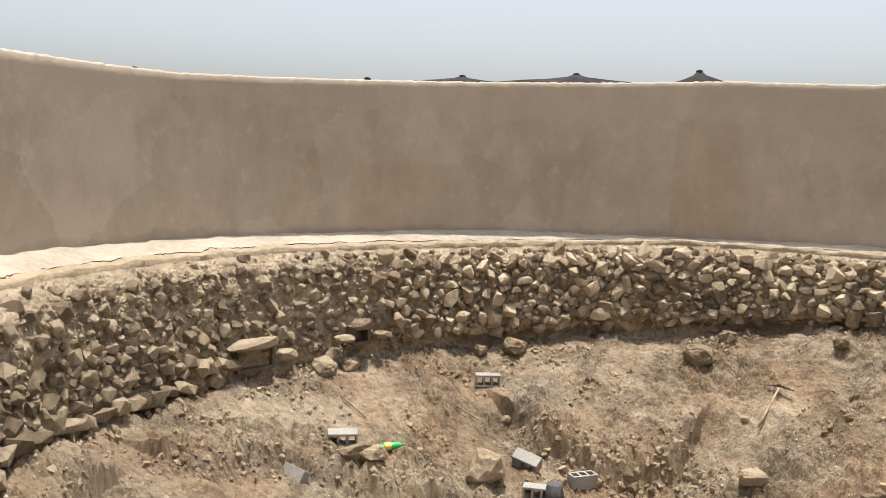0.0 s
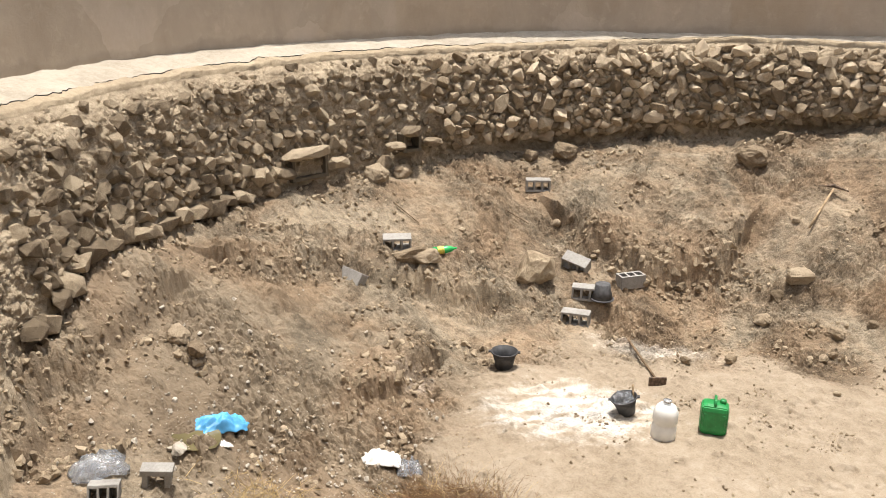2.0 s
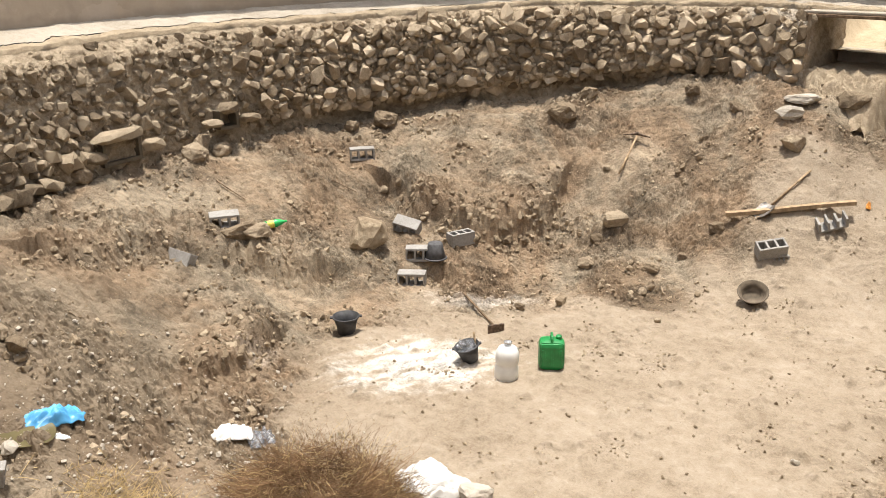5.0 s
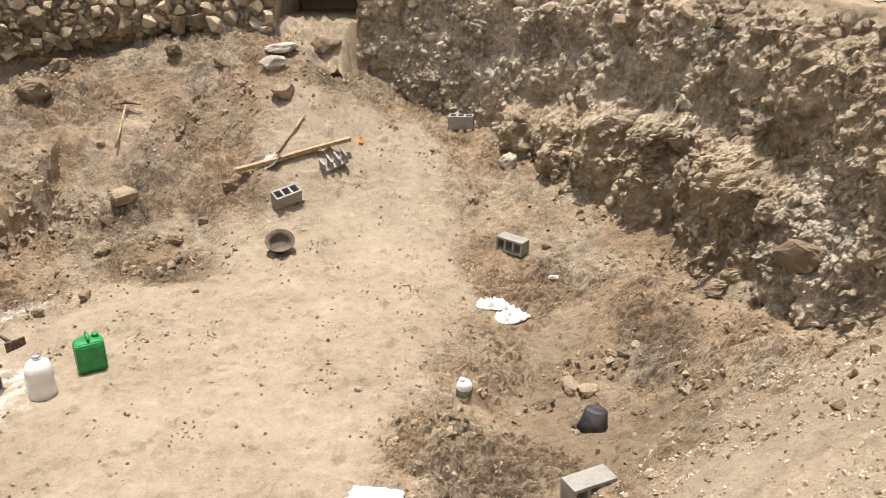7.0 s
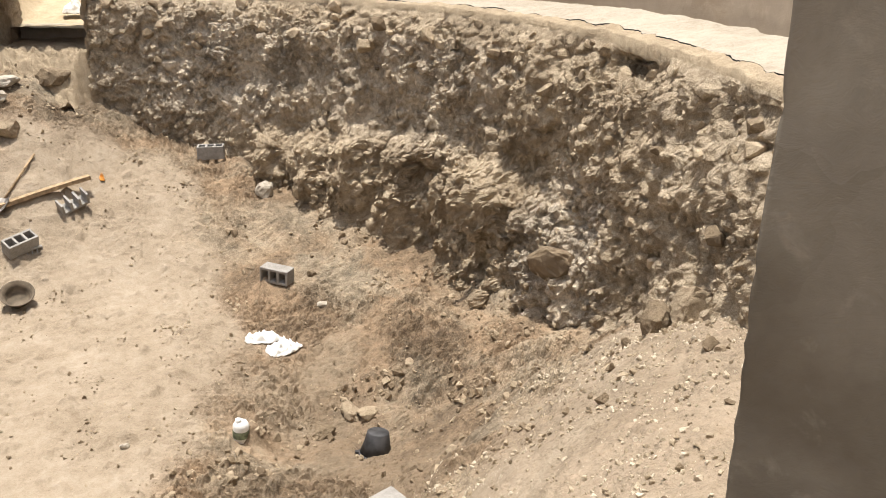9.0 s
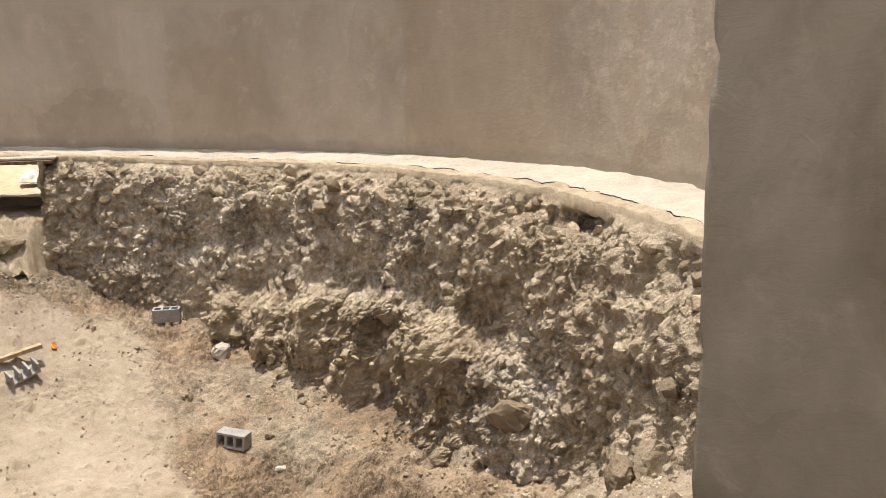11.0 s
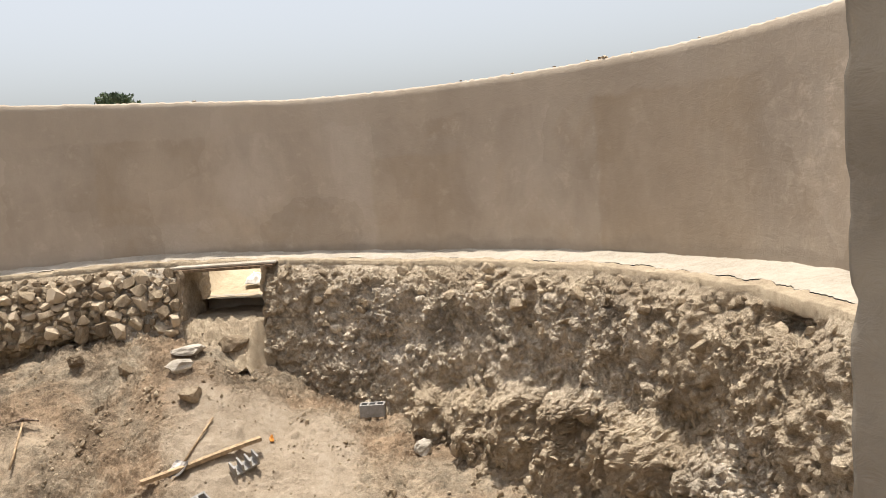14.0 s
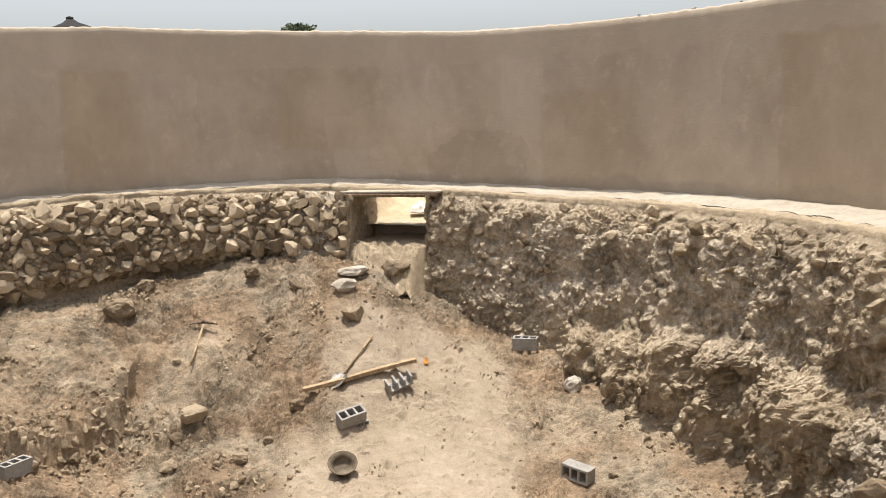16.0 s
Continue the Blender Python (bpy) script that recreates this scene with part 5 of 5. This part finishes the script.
for k, (xy, s) in enumerate((((-5.24, 11.38), 0.40), ((-5.28, 10.56), 0.28), ((-4.38, 10.87), 0.26), ((-5.38, 11.10), 0.26), ((-7.13, 12.92), 0.44), ((-6.93, 13.58), 0.32), ((-4.35, 13.73), 0.3),
        ((-3.79, 11.73), 0.26), ((-6.56, 10.41), 0.22), ((-6.34, 10.58), 0.16), ((-6.93, 10.07), 0.2), ((-4.96, 9.30), 0.2), ((-5.30, 8.82), 0.15), ((-4.28, 10.39), 0.16), ((-4.21, 10.53), 0.14),
        ((-10.85, 8.07), 0.5), ((-10.81, 8.51), 0.36), ((-5.83, 12.20), 0.14), ((-4.08, 11.28), 0.16), ((-4.37, 10.20), 0.13), ((-3.65, 9.51), 0.1), ((-4.68, 15.96), 0.3), ((-8.65, 9.92), 0.2),
        ((-10.57, 5.80), 0.42), ((-10.52, 8.24), 0.4), ((-10.41, 7.67), 0.44), ((-9.67, 11.18), 0.5), ((-7.07, 12.91), 0.55), ((-6.95, 13.60), 0.34), ((-10.05, 10.72), 0.36), ((-5.19, 13.94), 0.34),
        ((-7.70, 3.16), 0.3), ((-7.43, 3.23), 0.25), ((0.75, 10.81), 0.14), ((1.47, 8.39), 0.16), ((1.62, 8.53), 0.14), ((1.35, 13.82), 0.3), ((-0.72, 14.73), 0.2))):
    rock(xy, (s * 1.05, s * 0.8, s * 0.72), seed=30 + k)

# ---- litter ----
def sheet(name, label, category, xy, w, d, material, seed, folds=0.06, turn=0, group="", puff=0.0):
    """A crumpled sheet or bag lying on the ground, two skins thick."""
    n = 26
    x0, y0 = xy
    c, s = math.cos(radians(facing(x0, y0) + turn)), math.sin(radians(facing(x0, y0) + turn))
    base = ground_z(x0, y0)
    def at(i, j, top):
        u, v = 2 * i / (n - 1) - 1, 2 * j / (n - 1) - 1
        k = 1 - 0.16 * abs(noise.noise((u * 1.7, v * 1.7, seed))) - 0.10 * (u * u * v * v)
        lx, ly = (u * w / 2 + 0.06 * w * noise.noise((v * 2, seed, 3))) * k, (v * d / 2 + 0.07 * d * noise.noise((u * 2, seed, 7))) * k
        x, y = x0 + c * lx - s * ly, y0 + s * lx + c * ly
        edge = max(0.0, 1 - max(abs(u), abs(v)) ** 3)
        crease = abs(noise.noise((u * 2.2, v * 2.2, seed + 5))) + 0.5 * abs(noise.noise((u * 5, v * 5, seed + 9)))
        z = 0.5 * base + 0.5 * ground_z(x, y) + 0.02 + edge * (folds * crease + puff * (1 - 0.5 * (u * u + v * v)))
        return x, y, (z if top else z - 0.006 - edge * puff * 0.9)
    verts = [at(i, j, top) for top in (1, 0) for j in range(n) for i in range(n)]
    faces = []
    for o in (0, n * n):
        for j in range(n - 1):
            for i in range(n - 1):
                q = (o + j * n + i, o + j * n + i + 1, o + (j + 1) * n + i + 1, o + (j + 1) * n + i)
                faces.append(q if o == 0 else q[::-1])
    rim = [i for i in range(n)] + [j * n + n - 1 for j in range(1, n)] + [(n - 1) * n + i for i in range(n - 2, -1, -1)] + [j * n for j in range(n - 2, 0, -1)]
    faces += [(a, a + n * n, b + n * n, b) for a, b in zip(rim, rim[1:] + rim[:1])]
    return tagged(new(name, mesh_of(name, verts, faces, material)), label, category, group)
SACKS = "white sacks and bags"
sheet("white_sack", "crumpled white woven sack on damp earth", "sack", (0.04, 9.56), 0.42, 0.24, M_CLOTH, 1, 0.16, 6, SACKS)
sheet("white_sack", "folded white woven sack on damp earth", "sack", (0.27, 9.33), 0.44, 0.24, M_CLOTH, 2, 0.18, 38, SACKS)
sheet("white_bag", "crumpled white plastic bag beside dry bush", "bag", (-5.86, 4.42), 0.40, 0.22, M_CLOTH, 3, 0.08, 5, SACKS, 0.05)
sheet("plastic_bag", "torn clear plastic bag caught in dry bush", "bag", (-5.66, 4.62), 0.28, 0.2, M_CLEAR, 4, 0.1, 5, SACKS, 0.05)
sheet("white_sack", "white woven sack lying behind dry bush", "sack", (-3.98, 5.11), 0.50, 0.42, M_CLOTH, 5, 0.14, 30, SACKS, 0.06)
sheet("white_sack", "bulging white woven sack beside stones", "sack", (-3.64, 5.04), 0.46, 0.26, M_CLOTH, 6, 0.10, 5, SACKS, 0.10)
sheet("white_sack", "white paper sack lying flat on sand", "sack", (-0.91, 5.69), 0.50, 0.34, M_CLOTH, 7, 0.08, -10, SACKS, 0.02)
sheet("plastic_bag", "clear crumpled plastic bag on littered earth", "bag", (-4.50, 3.49), 0.20, 0.30, M_CLEAR, 8, 0.10, 35, "", 0.06)
sheet("plastic_bag", "large clear plastic bag collapsed on earth", "bag", (-6.22, 1.80), 0.48, 0.30, M_CLEAR, 9, 0.14, 5, "", 0.10)
sheet("blue_bag", "bright blue plastic bag lying by a puddle", "bag", (-6.47, 3.01), 0.52, 0.30, M_BLUE, 10, 0.09, 20, "", 0.05)
sheet("cardboard", "torn piece of brown cardboard on earth", "cardboard", (-4.10, 3.43), 0.20, 0.12, M_CARD, 11, 0.07, 10)
sheet("green_shreds", "shreds of thin green plastic on earth", "plastic shreds", (-5.55, 1.65), 0.15, 0.08, M_GRASS, 12, 0.05, 0)
sheet("green_shreds", "shreds of thin green plastic on earth", "plastic shreds", (-5.44, 1.79), 0.12, 0.08, M_GRASS, 13, 0.05, 0)
sheet("green_shreds", "green plastic wrapper under dry bush", "plastic shreds", (-3.73, 3.65), 0.18, 0.08, M_GRASS, 14, 0.05, 0)
sheet("orange_wrapper", "small orange wrapper on the sandy slope", "wrapper", (-2.02, 12.85), 0.07, 0.10, M_ORANGE, 15, 0.12, 0)
sheet("paper_scrap", "scrap of white paper near the puddle", "paper", (-6.19, 2.90), 0.16, 0.10, M_CLOTH, 16, 0.05, 30)

def bottle(xy, turn):
    t = thing("bottle", "green plastic bottle with a yellow label, lying down", "bottle")
    m = pose(0, 0, 0, 0, 90, 0)
    part("body", lathe([(0, -0.17), (0.05, -0.165), (0.056, -0.15), (0.056, 0.05), (0.045, 0.10), (0.018, 0.15), (0.014, 0.17), (0, 0.17)], 24, m=m), M_BOTTLE, t)
    part("label", lathe([(0.0565, -0.09), (0.0575, -0.085), (0.0575, 0.0), (0.0565, 0.005)], 24, m=m), M_LABEL, t)
    part("cap", lathe([(0.0, 0.165), (0.017, 0.165), (0.017, 0.19), (0, 0.192)], 16, m=m), M_BOTTLE, t)
    t.matrix_world = pose(*xy, ground_z(*xy) + 0.09, 0, -6, facing(*xy) + turn)
bottle((-8.68, 7.59), 8)

# the puddle below the blue bag
px, py = -6.45, 2.69
pz = ground_z(px, py) - 0.03
verts = [(px, py, pz + 0.035)] + [(px + (0.34 + 0.10 * noise.noise((math.cos(k / 36 * 6.283), math.sin(k / 36 * 6.283), 2))) * math.cos(k / 36 * 6.283), py + 0.26 * (1 + 0.3 * noise.noise((k * 0.3, 1, 1))) * math.sin(k / 36 * 6.283), pz + 0.035) for k in range(36)]
tagged(new("puddle", mesh_of("puddle", verts, [(0, k + 1, (k + 1) % 36 + 1) for k in range(36)], M_PUDDLE)), "small murky greenish puddle in a hollow", "puddle", kind="structure")

# ---- dry bush and straw ----
def twig(bm_v, bm_f, p, d, length, r, rnd, bend, segs=5):
    p, d = Vector(p), Vector(d).normalized()
    last = None
    for k in range(segs + 1):
        side = d.orthogonal().normalized()
        up = d.cross(side)
        rr = r * (1 - 0.75 * k / segs)
        now = []
        for q in range(3):
            a = q * 2.094
            now.append(len(bm_v))
            bm_v.append(tuple(p + (side * math.cos(a) + up * math.sin(a)) * rr))
        if last:
            for q in range(3):
                bm_f.append((last[q], last[(q + 1) % 3], now[(q + 1) % 3], now[q]))
        last = now
        p = p + d * (length / segs)
        d = (d + Vector((rnd.gauss(0, bend), rnd.gauss(0, bend), rnd.gauss(0, bend) - 0.03))).normalized()
def dry_bush(xy):
    t = thing("dry_bush", "large tangled dry brown bush lying on sand", "bush")
    rnd = random.Random(41)
    z0 = ground_z(*xy)
    for name, mat_, n, r in (("brushwood", M_TWIG, 1000, 0.0040), ("tangle", M_TWIG, 3000, 0.0024), ("straw", M_STRAW, 700, 0.0026)):
        v, f = [], []
        for k in range(n):
            a, u = rnd.uniform(0, 6.283), math.sqrt(rnd.random())
            q = 0.80 + 0.35 * noise.noise((math.cos(a) * 1.4, math.sin(a) * 1.4, 6.0))
            sx, sy = 1.12 * q * u * math.cos(a), 0.84 * q * u * math.sin(a)
            h = 0.56 * math.sqrt(max(0.0, 1 - u * u)) * rnd.random() ** 0.9
            w = rnd.choice((1, 1, -1)) * 1.1
            d = (-math.sin(a) * w + math.cos(a) * 0.35 + rnd.gauss(0, 0.5), math.cos(a) * w + math.sin(a) * 0.35 + rnd.gauss(0, 0.5), rnd.gauss(0.12, 0.35))
            c, s = math.cos(radians(40)), math.sin(radians(40))
            twig(v, f, (c * sx - s * sy, s * sx + c * sy, h + 0.01), d, rnd.uniform(0.18, 0.55), r, rnd, 0.36)
        ob = new(name, mesh_of(name, v, f, mat_))
        ob.parent = t
    t.matrix_world = pose(*xy, z0, 0, 0, facing(*xy) - 75)
dry_bush((-4.26, 4.06))
def straw_patch(xy, n, spread, label):
    rnd = random.Random(int(abs(xy[0]) * 77))
    v, f = [], []
    for k in range(n):
        x, y = xy[0] + rnd.gauss(0, spread), xy[1] + rnd.gauss(0, spread * 0.7)
        twig(v, f, (x, y, ground_z(x, y) + 0.01), (rnd.gauss(0, 1), rnd.gauss(0, 1), abs(rnd.gauss(0.2, 0.4))), rnd.uniform(0.10, 0.32), 0.0034, rnd, 0.15, 3)
    tagged(new("straw", mesh_of("straw", v, f, M_STRAW)), label, "straw", kind="stuff")
straw_patch((-5.22, 2.82), 800, 0.28, "flattened dry yellow straw on earth")
straw_patch((-4.91, 3.01), 160, 0.2, "flattened dry yellow straw on earth")
straw_patch((-3.51, 4.50), 200, 0.2, "loose dry straw beside the bush")
# thin sticks
for k, (a, b) in enumerate((((-4.13, 3.10), (-4.31, 3.46)), ((-9.82, 7.54), (-9.37, 7.67)), ((-9.03, 9.15), (-8.77, 9.41)))):
    A, B = Vector((*a, ground_z(*a) + 0.02)), Vector((*b, ground_z(*b) + 0.03))
    tagged(part("stick", rod(A, B, 0.008, 8, 0.005), M_DARKWOOD), "thin dry stick lying on the earth", "stick", "dry sticks")

# ---- the passage's lintel, the voids in the stone facing ----
lt = thing("lintel", "weathered lintel of planks and mortar over the passage", "lintel")
bm = box(1.72, 0.3, 0.05, 0.01)
part("beam", bm, M_DARKWOOD, lt)
part("mortar", box(1.8, 0.6, 0.04, 0.015, (0, 0.22, 0.052)), M_LIME, lt)
lp = pass_point(R - 0.72, 0, 3.43)
lt.matrix_world = pose(*lp, 0, 0, PASS_A - 90)
sheet("white_bag", "white plastic bag lying outside the passage", "bag", (-2.74, 17.06), 0.42, 0.40, M_CLOTH, 21, 0.12, 0, "", 0.14).location.z += 2.88 - ground_z(-2.74, 17.06)

def drain(a, z, w, h, label):
    """A dark square void under a long stone, in the bank's face."""
    t = thing("drain", label, "drain")
    bm = bmesh.new()
    for sx, sz, x, z2 in ((w + 0.12, 0.05, 0, h / 2 + 0.02), (0.05, h, -w / 2 - 0.03, 0), (0.05, h, w / 2 + 0.03, 0), (w + 0.12, 0.05, 0, -h / 2 - 0.02)):
        box(sx, 0.55, sz, 0.0, (x, 0.38, z2), bm)
    box(w + 0.12, 0.03, h + 0.1, 0, (0, 0.65, 0), bm)
    part("void", bm, M_MUD, t, "dark earthen void")
    bm = hull(911, 40, (1, 1, 1))
    bmesh.ops.scale(bm, vec=(w * 1.7, 0.34, 0.20), verts=bm.verts)
    bmesh.ops.translate(bm, vec=(-w * 0.1, 0.08, h / 2 + 0.11), verts=bm.verts)
    part("lintel_stone", bm, M_WEST, t, "long flat stone")
    for s in (-1, 1):
        bm = hull(921 + s, 24, (1, 1, 1))
        bmesh.ops.scale(bm, vec=(0.36, 0.3, h * 0.8), verts=bm.verts)
        bmesh.ops.translate(bm, vec=(s * (w / 2 + 0.24), 0.06, 0), verts=bm.verts)
        part("side_stone", bm, M_WEST, t)
    r = R - 1.50
    t.matrix_world = pose(CX + r * math.cos(radians(a)), CY + r * math.sin(radians(a)), z, 0, 0, a - 90)
drain(186.7, 1.91, 0.56, 0.27, "dark drain hole under a long stone")
drain(171.0, 2.04, 0.22, 0.2, "small dark hole between stones")

# ---- beyond the wall ----
def tent(peak, half, drop, label="black shade tent with a raised peak"):
    t = thing("shade_tent", label, "tent", "black shade tents")
    x, y, z = peak
    n = 24
    prof = [(0.0, 0.0), (0.04, -0.02), (0.10, -0.16), (0.3, -0.40), (0.6, -0.68), (1.0, -1.0)]
    verts, faces = [], []
    for u, h in prof:
        for k in range(n):
            a = 2 * math.pi * k / n
            q = 1 / max(abs(math.cos(a)), abs(math.sin(a)))
            sag = 1 + 0.05 * u * math.cos(4 * a)
            verts.append((half * u * q * math.cos(a) * sag, half * u * q * math.sin(a) * sag, drop * h + 0.06 * u * noise.noise((a, u * 3, x))))
    for j in range(len(prof) - 1):
        for k in range(n):
            faces.append((j * n + k, j * n + (k + 1) % n, (j + 1) * n + (k + 1) % n, (j + 1) * n + k))
    cv = new("canopy", mesh_of("canopy", verts, faces, M_TENT))
    cv.parent = t
    sol = cv.modifiers.new("thick", "SOLIDIFY")
    sol.thickness = 0.02
    part("pole", rod((0, 0, -(z - 3.42)), (0, 0, 0.05), 0.05, 10), M_DARKWOOD, t)
    part("finial", lathe([(0, -0.05), (0.09, -0.03), (0.09, 0.05), (0, 0.08)], 12), M_TENT, t)
    for sx in (-1, 1):
        for sy in (-1, 1):
            part("side_pole", rod((sx * half, sy * half, -(z - 3.42)), (sx * half, sy * half, -drop), 0.035, 8), M_DARKWOOD, t)
    t.matrix_world = pose(x, y, z, 0, 0, 42)
tent((-16.98, 16.72, 7.19), 2.1, 0.36)
tent((-14.69, 18.81, 7.32), 2.6, 0.48)
tent((-12.05, 20.64, 7.44), 1.6, 0.62)
tent((-18.68, 14.75, 7.03), 1.0, 0.3)
tent((-19.5, 21.6, 7.42), 1.4, 0.9)

def tree(base, height, spread, leafy, label, seed):
    t = thing("tree", label, "tree")
    rnd = random.Random(seed)
    bm = rod((0, 0, 0), (0.1, 0.05, height * 0.55), 0.09 * spread, 10, 0.05 * spread)
    for k in range(7):
        a = k * 0.9
        rod((0.08, 0.04, height * (0.4 + 0.02 * k)), (0.6 * spread * math.cos(a), 0.6 * spread * math.sin(a), height * rnd.uniform(0.7, 0.92)), 0.035 * spread, 6, 0.012, bm)
    part("trunk", bm, M_BARK, t)
    v, f = [], []
    for k in range(1500 if leafy else 420):
        d = Vector((rnd.gauss(0, 1), rnd.gauss(0, 1), rnd.gauss(0, 1))).normalized()
        lump = 0.75 + 0.5 * noise.noise(d * 2.3 + Vector((seed, 0, 0)))
        p = Vector((d.x * spread, d.y * spread, d.z * spread * 0.6)) * lump * rnd.random() ** 0.4 + Vector((0.1, 0, height * 0.8))
        if leafy:
            e = Euler((rnd.uniform(0, 6), rnd.uniform(0, 6), rnd.uniform(0, 6))).to_matrix()
            n = len(v)
            v += [tuple(p + e @ Vector(q)) for q in ((-0.09, 0, 0), (0, -0.05, 0.02), (0.1, 0, 0), (0, 0.05, 0.02))]
            f.append((n, n + 1, n + 2, n + 3))
        else:
            twig(v, f, p, d, 0.4, 0.010, rnd, 0.2, 3)
    ob = new("crown", mesh_of("crown", v, f, M_LEAF if leafy else M_BARK))
    ob.parent = t
    t.matrix_world = pose(*base, 0, 0, 0)
tree((-11.65, 38.27, 3.42), 6.35, 1.1, True, "small leafy green tree beyond the wall", 3)
tree((-15.4, 21.2, 3.42), 3.9, 0.55, False, "small bare grey tree beyond the wall", 5)

# crumbs of render on the wall's top
rnd = random.Random(12)
for k in range(26):
    a = rnd.choice((36 + rnd.gauss(0, 0.5), rnd.uniform(0, 60), rnd.uniform(60, 230)))
    s = rnd.uniform(0.02, 0.06) * (1.3 if k == 0 else 1)
    ob = tagged(new("crumb", STONE_MESH[k % 14]), "loose crumb of render on the wall's top", "rubble", "crumbs on the wall")
    r = R + rnd.uniform(0.03, 0.12)
    ob.matrix_world = Matrix.LocRotScale((CX + r * math.cos(radians(a)), CY + r * math.sin(radians(a)), wall_top(a) + 0.035 + 0.2 * s), Euler((0, 0, rnd.uniform(0, 6))), (s * 1.8, s, s * 0.8))
